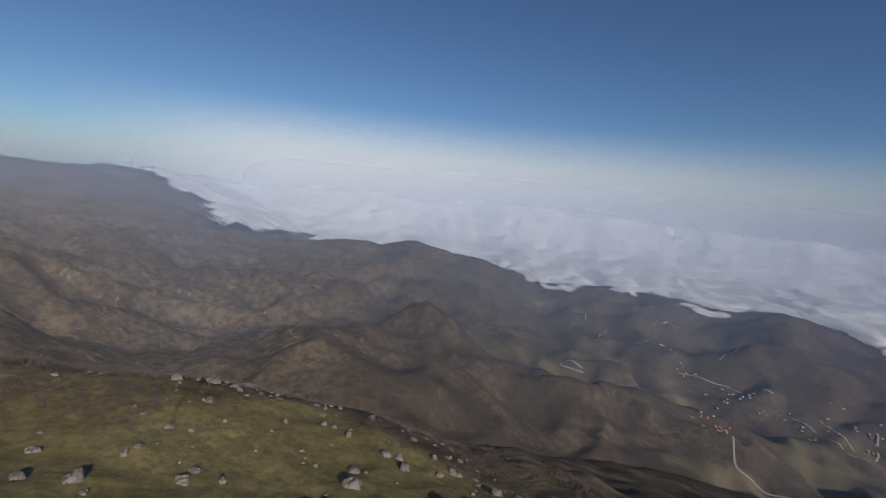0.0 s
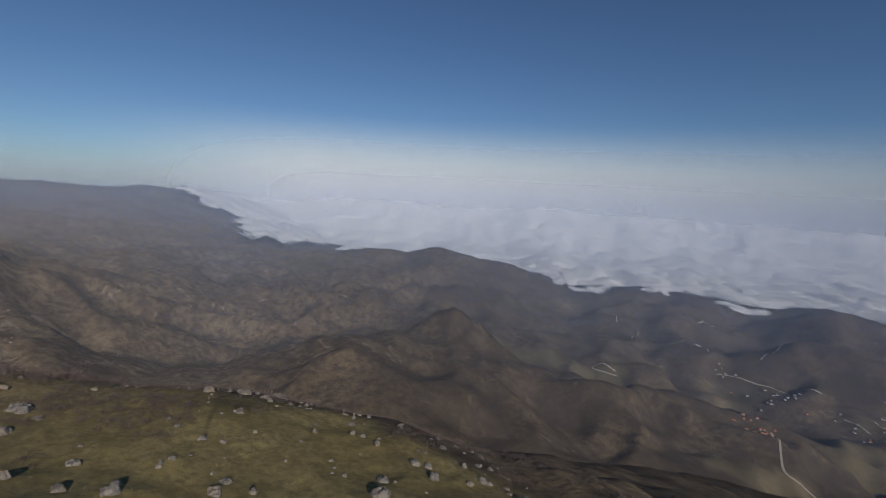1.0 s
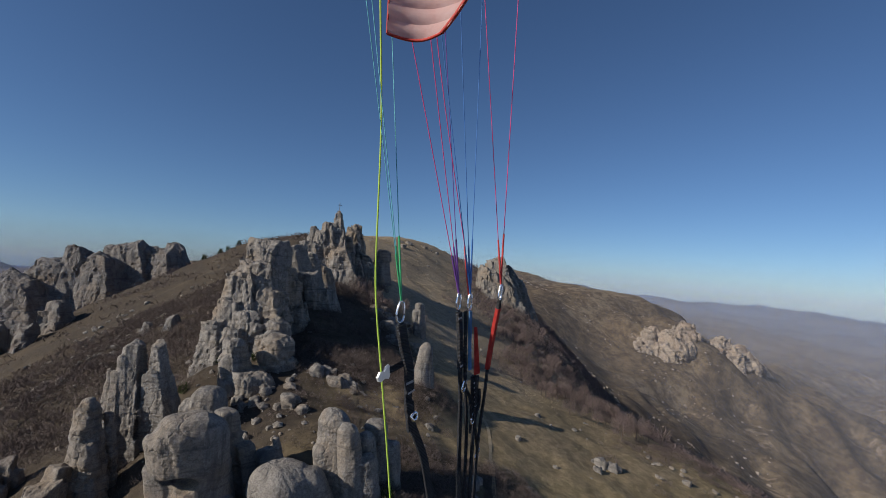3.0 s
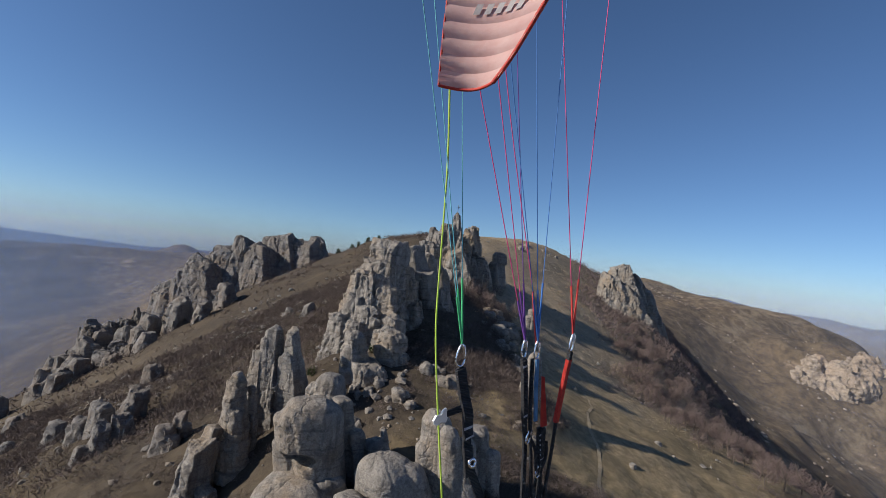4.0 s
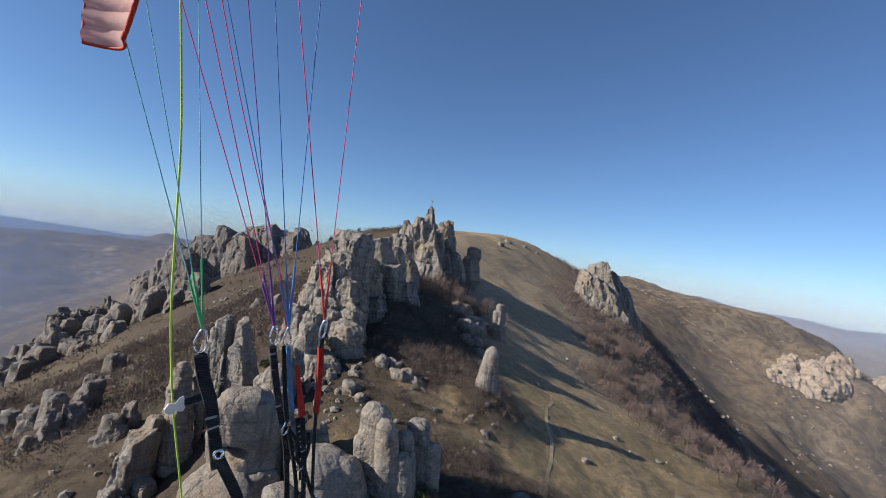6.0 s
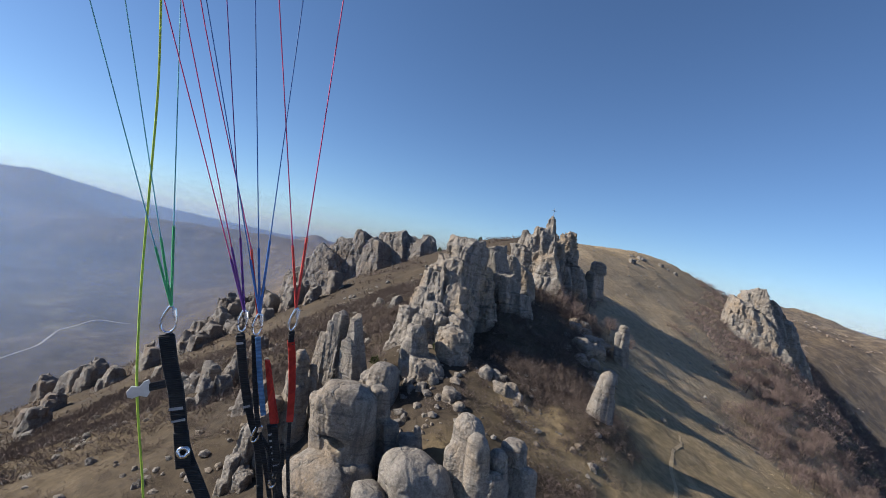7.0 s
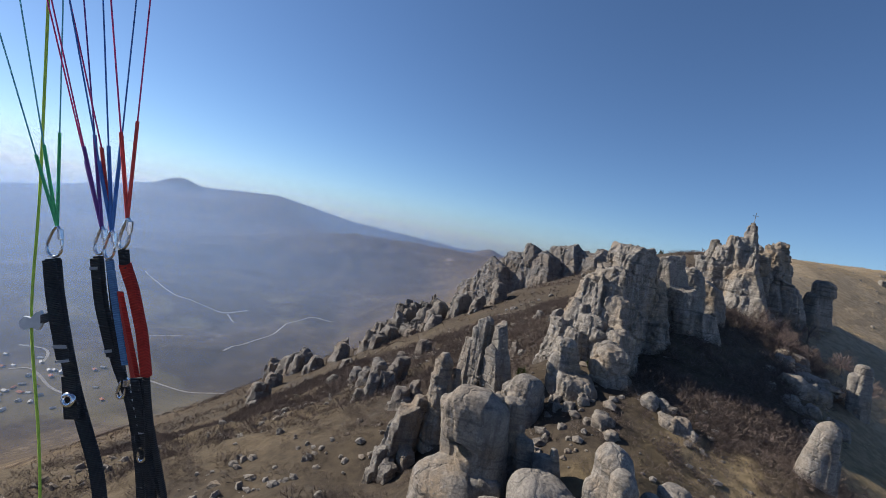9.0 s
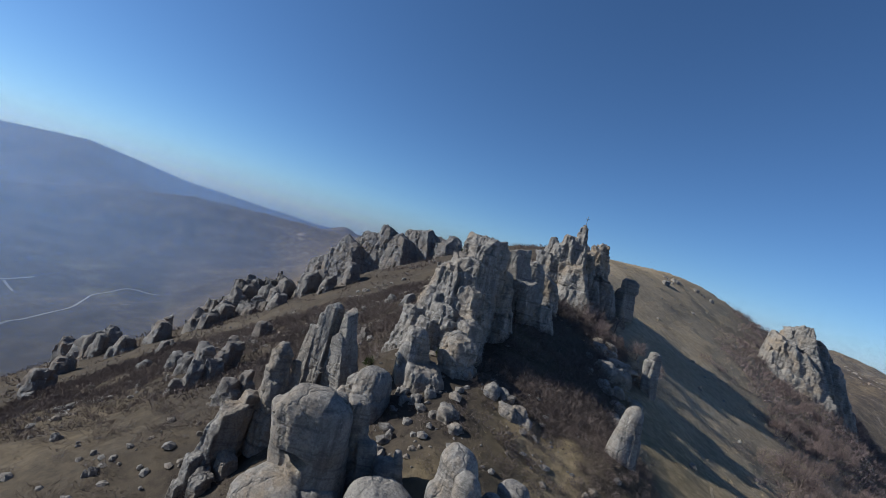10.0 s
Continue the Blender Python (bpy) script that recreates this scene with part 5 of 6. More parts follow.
tree_rng = np.random.default_rng(21)
tx, ty = tree_rng.uniform(20, 170, 1600), tree_rng.uniform(10, 190, 1600)
td = brow(tx, ty)
ok = ((td > -40) & (td < -8) & (ty > 60)) | ((np.abs(tx - 56) < 9) & (np.abs(ty - 124) < 13))
for k, (x, y) in enumerate(list(zip(tx[ok], ty[ok]))[:150]):
    bare_tree(float(x), float(y), float(tree_rng.uniform(3.0, 6.0)), 4000 + k)


def conifer(name, x, y, z, r, tall, label):
    rng = np.random.default_rng(int(abs(x * 31 + y * 17)) + 5)
    ob = new(name)
    ob.location = (x, y, z)
    v = twig_ball(rng, 240, 0.10) * np.array([r, r, tall])
    sheet("foliage", v, np.arange(len(v)).reshape(-1, 3), PINE, False, ob)
    bm = bmesh.new()
    bmesh.ops.create_cone(bm, segments=7, radius1=0.09 * r, radius2=0.03 * r, depth=0.9 * tall, matrix=Matrix.Translation((0, 0, 0.4 * tall)), cap_ends=True)
    part("trunk", bm, BARK, ob)
    return tagged(ob, label, "shrub" if name == "juniper" else "tree", "junipers" if name == "juniper" else "pines on the skyline")


for x, y in zip(jx, jy):
    conifer("juniper", float(x), float(y), float(height(np.array([x]), np.array([y]))[0]) - 0.1, 1.1, 1.6, "dark green dwarf juniper rooted among the rocks")
for x, y in ((30, 262), (34, 264), (39, 262), (46, 266), (22, 258)):
    conifer("pine", float(x), float(y), float(height(np.array([x]), np.array([y]))[0]) - 0.2, 1.6, 3.6, "small dark pine standing on the skyline")

# ---- tracks, roads, houses ----
def ribbon(name, line, width, material, lift, label, step=4.0, wander=0.0, parent=None):
    """A track draped over the ground."""
    line = np.array(line, float)
    seg = np.linalg.norm(np.diff(line, axis=0), axis=1)
    s = np.concatenate([[0], np.cumsum(seg)])
    t = np.linspace(0, s[-1], max(int(s[-1] / step), 3))
    x, y = np.interp(t, s, line[:, 0]), np.interp(t, s, line[:, 1])
    k = np.array([0.25, 0.5, 0.25])
    for _ in range(4):
        x[1:-1], y[1:-1] = np.convolve(x, k, "valid"), np.convolve(y, k, "valid")
    x, y = x + wander * grain(t / 6, 0, 0, 88), y + wander * grain(t / 6, 5, 0, 89)
    dx, dy = np.gradient(x), np.gradient(y)
    n = np.hypot(dx, dy) + 1e-9
    w = width * (0.5 + 0.12 * grain(t / (3 * step), 0, 0, 15))
    rows = []
    for side in (-1.0, -0.35, 0.35, 1.0):
        px, py = x - dy / n * w * side, y + dx / n * w * side
        rows.append(np.stack([px, py, height(px, py) + lift], -1))
    v = np.stack(rows, 1).reshape(-1, 3)
    ob = sheet(name, v, grid_faces(len(t), 4), material, True, parent)
    return tagged(ob, label, "track", kind="structure")


ribbon("footpath", ((61.7, 80.8), (55, 73), (49.9, 66.0), (46, 59), (42.6, 54.0), (37.5, 48), (33.2, 42.0), (30.4, 37.2), (24.6, 31.6)), 0.55, PATH_EARTH, 0.06,
       "narrow footpath trodden into the dry grass", 0.5, 0.5)
WEST_ROADS = (
    ((-1238, 1043), (-1100, 977), (-1015, 950), (-934, 951), (-837, 960), (-816, 1007)), ((-837, 960), (-795, 937)),
    ((-614, 710), (-629, 815), (-631, 892), (-675, 994), (-658, 1083), (-590, 1090)), ((-798, 697), (-768, 753)),
    ((-592, 533), (-520, 540), (-460, 575)), ((-751, 439), (-742, 461), (-648, 435), (-612, 441)), ((-836, 499), (-792, 521), (-735, 472)))
EAST_ROADS = (
    ((807, -1010), (860, -984), (890, -978), (886, -1009), (825, -1017)), ((945, -1430), (943, -1509), (910, -1560), (817, -1439)),
    ((781, -1900), (681, -1581), (696, -1505)), ((1336, -1574), (1216, -1467)), ((1506, -1388), (1562, -1527)), ((1043, -1348), (1141, -1509)),
    ((741, -1372), (675, -1414), (600, -1433), (528, -1465), (470, -1466)), ((445, -1071), (384, -975), (347, -910), (268, -952)),
    ((446, -1417), (375, -1395), (303, -1350), (266, -1425), (301, -1509)), ((396, -1447), (305, -1389)), ((1077, -1701), (1067, -1802), (1058, -1880)))
for line in WEST_ROADS + EAST_ROADS:
    ribbon("road", line, 4.5, TRACK, 0.7, "pale gravel road winding through the valley", 12.0)

WALL_WHITE = make_plain("whitewash", (0.302, 0.292, 0.272), (0.378, 0.363, 0.338), 0.3, 0.9, 0.1)
ROOF_RED = make_plain("red roof tiles", (0.30, 0.11, 0.06), (0.42, 0.18, 0.10), 0.4, 0.9, 0.2)
ROOF_GREY = make_plain("grey roof sheets", (0.210, 0.204, 0.198), (0.330, 0.324, 0.312), 0.3, 0.6, 0.1)


def house(x, y, long, deep, tall, turn, roof_material, label, group):
    ob = new("house")
    ob.location = (x, y, float(height(np.array([x]), np.array([y]))[0]) - 1.0)
    ob.rotation_euler = (0, 0, turn)
    bm = bmesh.new()
    bmesh.ops.create_cube(bm, size=1.0, matrix=Matrix.Translation((0, 0, tall / 2)) @ Matrix.Diagonal((long, deep, tall, 1)))
    part("wall", bm, WALL_WHITE, ob)
    bm = bmesh.new()
    over = 0.6
    a, b, top = long / 2 + over, deep / 2 + over, tall + deep * 0.32
    v = [bm.verts.new(c) for c in ((-a, -b, tall), (a, -b, tall), (a, b, tall), (-a, b, tall), (-a, 0, top), (a, 0, top))]
    for f in ((0, 1, 5, 4), (2, 3, 4, 5), (1, 2, 5), (3, 0, 4), (3, 2, 1, 0)):
        bm.faces.new([v[k] for k in f])
    part("roof", bm, roof_material, ob)
    return tagged(ob, label, "house", group)


town = np.random.default_rng(8)
for cx, cy, spread, count, group in ((-660, 430, 75, 26, "houses of the western village"), (-745, 455, 60, 12, "houses of the western village"),
                                     (467, -1051, 38, 14, "houses of the red hamlet"), (557, -1348, 70, 18, "houses of the eastern village"),
                                     (728, -1396, 50, 10, "houses of the eastern village"), (296, -1466, 70, 30, "houses of the eastern village"), (366, -1400, 70, 8, "houses of the eastern village")):
    for _ in range(count):
        x, y = cx + town.normal(0, spread * 0.6), cy + town.normal(0, spread * 0.6)
        red = "red" in group or town.random() < 0.45
        house(x, y, town.uniform(4.5, 8), town.uniform(3.5, 5.5), town.uniform(2.0, 3.0), town.uniform(0, 3.1), ROOF_RED if red else ROOF_GREY,
              "small white house with a red gable roof" if red else "small white house with a pale grey roof", group)

# ---- a thin cross on the summit crag ----
STEEL = make_plain("weathered steel", (0.25, 0.24, 0.23), (0.40, 0.38, 0.36), 8.0, 0.45, 0.1, 1.0, 0.5)
cross = new("summit_cross")
cross.location = (45.6, 136.6, 12.6)
for nm, sx, sy, sz, cz in (("post", 0.14, 0.14, 5.0, 2.5), ("crossbar", 1.3, 0.12, 0.14, 4.2)):
    bm = bmesh.new()
    bmesh.ops.create_cube(bm, size=1.0, matrix=Matrix.Translation((0, 0, cz)) @ Matrix.Diagonal((sx, sy, sz, 1)))
    bmesh.ops.bevel(bm, geom=bm.edges[:], offset=0.02, segments=1, affect="EDGES")
    part(nm, bm, STEEL, cross)
tagged(cross, "thin steel cross standing on the summit crag", "cross")

# ---- white stones laid out as writing on the slope: bars in place of characters ----
STONE_WHITE = make_plain("white painted stones", (0.45, 0.43, 0.40), (0.6, 0.58, 0.54), 1.2, 0.9, 0.4)
WRITE_A, WRITE_B, WRITE_UP = (-58.4, 93.3), (-67.3, 111.5), (2.14, -0.27)
writing = new("stone_writing")
writing.location = (WRITE_A[0], WRITE_A[1], 0)
for k in range(8):
    foot = Vector(WRITE_A).lerp(Vector(WRITE_B), k / 7.6)
    step, rise = (Vector(WRITE_B) - Vector(WRITE_A)) / 13.0, Vector(WRITE_UP)
    strokes = [(foot, foot + rise), (foot + step, foot + step + rise)]
    strokes.append((foot + rise * (0.1, 0.5, 0.95)[k % 3], foot + step + rise * (0.95, 0.5, 0.95, 0.1)[k % 4]))
    for p, q in strokes:
        bm = bmesh.new()
        way = (q - p).normalized()
        side = Vector((-way.y, way.x)) * 0.065
        rows = []
        for t in np.linspace(0, 1, 7):
            c = p.lerp(q, float(t))
            for s in (-1, 1):
                e = c + side * s
                g = float(height(np.array([e.x]), np.array([e.y]))[0])
                x, y = e.x - WRITE_A[0], e.y - WRITE_A[1]
                rows.append((bm.verts.new((x, y, g + 0.12)), bm.verts.new((x, y, g - 0.1))))
        for i in range(6):
            a, b, c2, d = rows[2 * i], rows[2 * i + 1], rows[2 * i + 3], rows[2 * i + 2]
            bm.faces.new((a[0], b[0], c2[0], d[0]))
            bm.faces.new((a[1], a[0], d[0], d[1]))
            bm.faces.new((b[0], b[1], c2[1], c2[0]))
        part("bar", bm, STONE_WHITE, writing)
tagged(writing, "white stones laid out in rows on the slope", "stone writing")

# ---- the paraglider: risers, links, lines and the tip of the wing ----
def make_webbing(name, a, b, scale):
    s = Nodes(name)
    p = s.place()
    w = s.add("ShaderNodeTexWave", Vector=p, Scale=scale, Distortion=0.6)
    w.bands_direction = "Z"
    n = s.noise(p, 6.0, 4, 0.6)
    c = s.mix(s.ramp(n, (0.3, 0.0), (0.7, 1.0)), a, b)
    c = s.mix(s.math("MULTIPLY", w.outputs["Fac"], 0.35), c, tuple(v * 2.0 for v in b))
    return s.surface(c, 0.75, s.bump(w.outputs["Fac"], 0.5, 0.03), 0.0, 0.3)


WEB_BLACK = make_webbing("black webbing", (0.012, 0.012, 0.014), (0.03, 0.03, 0.033), 9.0)
WEB_RED = make_webbing("red sleeve", (0.28, 0.012, 0.010), (0.40, 0.03, 0.02), 14.0)
WEB_BLUE = make_webbing("blue webbing", (0.05, 0.13, 0.26), (0.09, 0.20, 0.36), 12.0)
CHROME = make_plain("polished steel", (0.62, 0.62, 0.64), (0.75, 0.75, 0.77), 3.0, 0.22, 0.02, 1.0, 0.5)
ALLOY = make_plain("matt alloy", (0.55, 0.55, 0.55), (0.7, 0.7, 0.7), 3.0, 0.4, 0.02, 0.6, 0.5)


def cord(name, colour):
    return make_plain(name, tuple(0.8 * v for v in colour), colour, 14.0, 0.6, 0.2)


GREEN, LIME, CYAN = cord("green cord", (0.07, 0.46, 0.18)), cord("lime cord", (0.45, 0.62, 0.08)), cord("teal cord", (0.16, 0.50, 0.55))
PURPLE, BLUE, PINK, RED = cord("purple cord", (0.16, 0.06, 0.28)), cord("blue cord", (0.06, 0.18, 0.48)), cord("pink cord", (0.62, 0.06, 0.20)), cord("red cord", (0.62, 0.06, 0.05))

glider = new("paraglider")
glider.location = (-2.5, 6.5, -2.0)
GO = Vector(glider.location)


def tube(bm, pts, r, sides=8, closed=False):
    pts = [Vector(p) for p in pts]
    rings = []
    n = len(pts)
    for i, p in enumerate(pts):
        a = pts[(i - 1) % n] if closed or i else p
        b = pts[(i + 1) % n] if closed or i < n - 1 else p
        turn = (b - a).to_track_quat("Z", "Y").to_matrix()
        rings.append([bm.verts.new(p + turn @ Vector((r * math.cos(2 * math.pi * k / sides), r * math.sin(2 * math.pi * k / sides), 0))) for k in range(sides)])
    for i in range(n if closed else n - 1):
        u, w = rings[i], rings[(i + 1) % n]
        for k in range(sides):
            bm.faces.new((u[k], u[(k + 1) % sides], w[(k + 1) % sides], w[k]))
    for f in bm.faces:
        f.smooth = True


def curve(points, n=24):
    """A smooth curve through points."""
    p = np.array(points, float)
    s = np.concatenate([[0], np.cumsum(np.linalg.norm(np.diff(p, axis=0), axis=1))])
    t = np.linspace(0, s[-1], n)
    out = np.stack([np.interp(t, s, p[:, k]) for k in range(3)], -1)
    for _ in range(3):
        out[1:-1] = 0.25 * out[:-2] + 0.5 * out[1:-1] + 0.25 * out[2:]
    return out


def line_part(name, points, r, material, label="", n=20, parent=glider):
    bm = bmesh.new()
    tube(bm, [Vector(p) - GO for p in curve(points, n)], r, 6)
    return part(name, bm, material, parent, label)


def strap(name, points, width, thick, material, label="", facing=(0.25, -1.0, 0.1), n=40):
    """Flat webbing along a curve, with rounded edges."""
    c = curve(points, n)
    bm = bmesh.new()
    face = Vector(facing).normalized()
    rows = []
    for i, p in enumerate(c):
        way = Vector(c[min(i + 1, n - 1)]) - Vector(c[max(i - 1, 0)])
        side = way.cross(face).normalized()
        out = side.cross(way).normalized()
        q = Vector(p) - GO
        w, h = width * 0.37, thick / 2
        rows.append([bm.verts.new(q + side * a * w + out * b * h) for a, b in ((-1, -0.4), (-0.9, -1), (0.9, -1), (1, -0.4), (1, 0.4), (0.9, 1), (-0.9, 1), (-1, 0.4))])
    for i in range(n - 1):
        for k in range(8):
            bm.faces.new((rows[i][k], rows[i][(k + 1) % 8], rows[i + 1][(k + 1) % 8], rows[i + 1][k]))
    bm.faces.new(rows[0])
    bm.faces.new(rows[-1][::-1])
    bmesh.ops.recalc_face_normals(bm, faces=bm.faces)
    return part(name, bm, material, glider, label)


def link(name, at, tall, wide, r, lean, label):
    """A pear-shaped steel link with a screw sleeve."""
    at = Vector(at) - GO
    tall, wide, r = 0.8 * tall, 0.66 * wide, 0.75 * r
    pts = []
    for k in range(28):
        a = 2 * math.pi * k / 28
        w = wide * (0.5 - 0.22 * math.sin(a))
        pts.append(at + Vector((w * math.cos(a) + lean * math.sin(a) * tall * 0.5, 0.25 * w * math.cos(a), tall * 0.5 * math.sin(a))))
    bm = bmesh.new()
    tube(bm, pts, r, 8, True)
    ob = part(name, bm, CHROME, glider, label)
    bm = bmesh.new()
    turn = (pts[3] - pts[26]).to_track_quat("Z", "Y").to_matrix().to_4x4()
    bmesh.ops.create_cone(bm, segments=6, radius1=r * 1.9, radius2=r * 1.9, depth=tall * 0.34, cap_ends=True, matrix=Matrix.Translation((pts[2] + pts[3]) / 2) @ turn)
    bmesh.ops.bevel(bm, geom=bm.edges[:], offset=r * 0.3, segments=1, affect="EDGES")
    part("sleeve", bm, CHROME, ob)
    return ob


GREEN_LINK, PURPLE_LINK, BLUE_LINK, RED_LINK = (-3.90, 6.68, -1.88), (-2.49, 6.37, -1.68), (-2.20, 6.30, -1.66), (-1.52, 5.97, -1.37)
link("quick_link", (-3.90, 6.68, -2.0), 0.62, 0.34, 0.032, 0.0, "steel link of the green lines")
link("quick_link", (-2.49, 6.37, -1.72), 0.50, 0.20, 0.030, 0.0, "")
link("quick_link", (-2.20, 6.30, -1.72), 0.50, 0.20, 0.030, 0.0, "")
link("quick_link", (-1.52, 5.97, -1.45), 0.50, 0.17, 0.030, 0.1, "")
# main risers
strap("riser", ((-3.90, 6.68, -2.28), (-3.75, 6.70, -2.8), (-3.56, 6.72, -3.3), (-3.35, 6.95, -4.5), (-2.75, 7.04, -5.63), (-2.30, 7.12, -7.2), (-1.2, 7.25, -11.4)), 0.32, 0.06, WEB_BLACK, "black webbing riser of the green lines", n=60)
strap("riser", ((-2.49, 6.37, -1.95), (-2.35, 6.42, -2.6), (-2.12, 6.60, -3.6), (-1.95, 6.76, -4.0), (-1.75, 6.95, -5.2), (-1.52, 7.1, -7.0), (-1.05, 7.25, -11.4)), 0.17, 0.06, WEB_BLACK, "black webbing riser beside the blue strap")
strap("blue_strap", ((-2.16, 6.30, -1.95), (-2.03, 6.42, -2.7), (-1.87, 6.54, -3.45)), 0.13, 0.05, WEB_BLUE, "blue webbing strap")
strap("speed_strap", ((-2.25, 6.36, -1.95), (-2.14, 6.46, -2.7), (-1.98, 6.58, -3.6), (-1.75, 6.75, -4.4), (-1.5, 6.95, -5.4), (-1.35, 7.1, -7.0), (-0.95, 7.25, -11.4)), 0.12, 0.05, WEB_BLACK)
bm = bmesh.new()
wedge = [Vector(p) - GO for p in ((-1.97, 6.32, -2.35), (-1.91, 6.30, -2.35), (-1.58, 6.48, -3.55), (-1.72, 6.52, -3.60))]
lo = [bm.verts.new(p) for p in wedge]
hi = [bm.verts.new(p + Vector((0.02, 0.06, 0))) for p in wedge]
for k in range(4):
    bm.faces.new((lo[k], lo[(k + 1) % 4], hi[(k + 1) % 4], hi[k]))
bm.faces.new(lo[::-1])
bm.faces.new(hi)
bmesh.ops.recalc_face_normals(bm, faces=bm.faces)
part("red_flap", bm, WEB_RED, glider, "bright red fabric flap")
strap("red_riser", ((-1.51, 6.02, -1.85), (-1.46, 6.15, -2.2), (-1.40, 6.32, -2.8), (-1.36, 6.46, -3.45)), 0.17, 0.09, WEB_RED, "red sleeved front riser")
strap("riser_neck", ((-1.52, 5.98, -1.66), (-1.51, 6.03, -1.9)), 0.14, 0.08, WEB_BLACK, n=8)
strap("front_riser", ((-1.36, 6.46, -3.45), (-1.30, 6.58, -4.2), (-1.20, 6.8, -5.0), (-1.08, 7.0, -5.9), (-1.0, 7.1, -7.0), (-0.85, 7.25, -11.4)), 0.09, 0.06, WEB_BLACK)
strap("wedge_strap", ((-1.63, 6.52, -3.62), (-1.52, 6.65, -4.3), (-1.38, 6.85, -5.2), (-1.2, 7.05, -6.8), (-0.9, 7.25, -11.4)), 0.15, 0.05, WEB_BLACK)
# doubled webbing, stitched bands and buckles on the risers
strap("riser_sleeve", ((-3.88, 6.66, -2.3), (-3.75, 6.68, -2.8), (-3.56, 6.70, -3.3), (-3.45, 6.80, -3.9)), 0.36, 0.10, WEB_BLACK, "doubled webbing with worn edges", n=24)
strap("riser_sleeve", ((-2.48, 6.35, -1.98), (-2.35, 6.40, -2.6), (-2.16, 6.56, -3.4)), 0.21, 0.09, WEB_BLACK, n=20)
strap("rib_strap", ((-1.70, 6.60, -3.62), (-1.60, 6.68, -4.1), (-1.48, 6.78, -4.6), (-1.40, 6.9, -5.2)), 0.24, 0.05, WEB_BLACK, "ribbed black webbing below the red flap", n=24)
THREAD = cord("pale thread", (0.34, 0.34, 0.36))
for p, q, wide in (((-3.86, 6.62, -2.42), (-3.84, 6.62, -2.48), 0.30), ((-3.51, 6.70, -3.62), (-3.50, 6.71, -3.68), 0.32), ((-3.44, 6.72, -3.86), (-3.43, 6.73, -3.9), 0.32), ((-2.46, 6.30, -2.1), (-2.45, 6.30, -2.14), 0.17), ((-2.19, 6.48, -3.3), (-2.18, 6.49, -3.34), 0.17)):
    strap("stitching", (p, q), wide, 0.012, THREAD, "pale stitching across the webbing", n=4)
for k in range(6):
    a = Vector((-1.66, 6.56, -3.78)).lerp(Vector((-1.50, 6.66, -4.4)), k / 5)
    strap("stitching", (a, a + Vector((0.012, 0.0, -0.03))), 0.17, 0.012, THREAD, n=3)
line_part("line_splice", ((-2.22, 6.32, -1.62), (-2.38, 6.28, -1.0), (-2.52, 6.22, -0.4)), 0.024, RED, "red line crossing behind the purple ones", 8)
line_part("line", ((-2.52, 6.22, -0.4), (-3.80, 5.8, 3.2), (-4.60, 5.5, 6.0)), 0.0105, PINK, n=10)
# pulleys and knots of the speed system
for at, tall in (((-1.96, 6.62, -3.85), 0.42), ((-1.51, 6.74, -4.75), 0.40), ((-1.05, 7.02, -5.87), 0.40)):
    link("pulley_link", at, tall, 0.16, 0.035, 0.15, "")
for pts in (((-1.90, 6.66, -3.9), (-1.66, 6.72, -4.2), (-1.62, 6.70, -4.6), (-1.48, 6.78, -4.9)), ((-1.45, 6.62, -4.0), (-1.38, 6.66, -4.4), (-1.46, 6.74, -4.75), (-1.22, 6.9, -5.4), (-1.05, 7.0, -5.8))):
    line_part("speed_cord", pts, 0.045, WEB_BLACK)
# grommet and its patch on the green riser
grom = Vector((-3.28, 6.82, -4.5))
face = Vector((0.25, -1.0, 0.1)).normalized()
turn = face.to_track_quat("Z", "Y").to_matrix().to_4x4()
bm = bmesh.new()
ringpts = [Matrix.Translation(grom - GO) @ turn @ Vector((0.085 * math.cos(k * 0.3927), 0.085 * math.sin(k * 0.3927), 0.03)) for k in range(16)]
tube(bm, ringpts, 0.04, 8, True)
part("grommet", bm, CHROME, glider, "chrome ring pressed into the riser")
strap("patch", ((-3.40, 6.86, -4.15), (-3.26, 6.90, -4.85)), 0.36, 0.08, WEB_BLACK, n=8)
# brake pulley plate on its short strap
strap("brake_strap", ((-3.65, 6.68, -3.15), (-3.92, 6.72, -3.28), (-4.12, 6.76, -3.36)), 0.20, 0.05, WEB_BLACK, n=10)
bm = bmesh.new()
prof = [(-0.16, -0.05), (-0.13, -0.14), (-0.05, -0.16), (0.05, -0.10), (0.17, -0.12), (0.2, -0.03), (0.2, 0.1), (0.15, 0.2), (0.08, 0.16), (0.02, 0.06), (-0.1, 0.06)]
lo = [bm.verts.new(Vector((-4.25, 6.72, -3.40)) - GO + Vector((x, 0.3 * x, z))) for x, z in prof]
hi = [bm.verts.new(v.co + Vector((0.02, -0.05, 0))) for v in lo]
for k in range(len(lo)):
    bm.faces.new((lo[k], lo[(k + 1) % len(lo)], hi[(k + 1) % len(lo)], hi[k]))
bm.faces.new(lo)
bm.faces.new(hi[::-1])
bmesh.ops.recalc_face_normals(bm, faces=bm.faces)
part("brake_pulley", bm, ALLOY, glider, "matt alloy plate guiding the brake line")
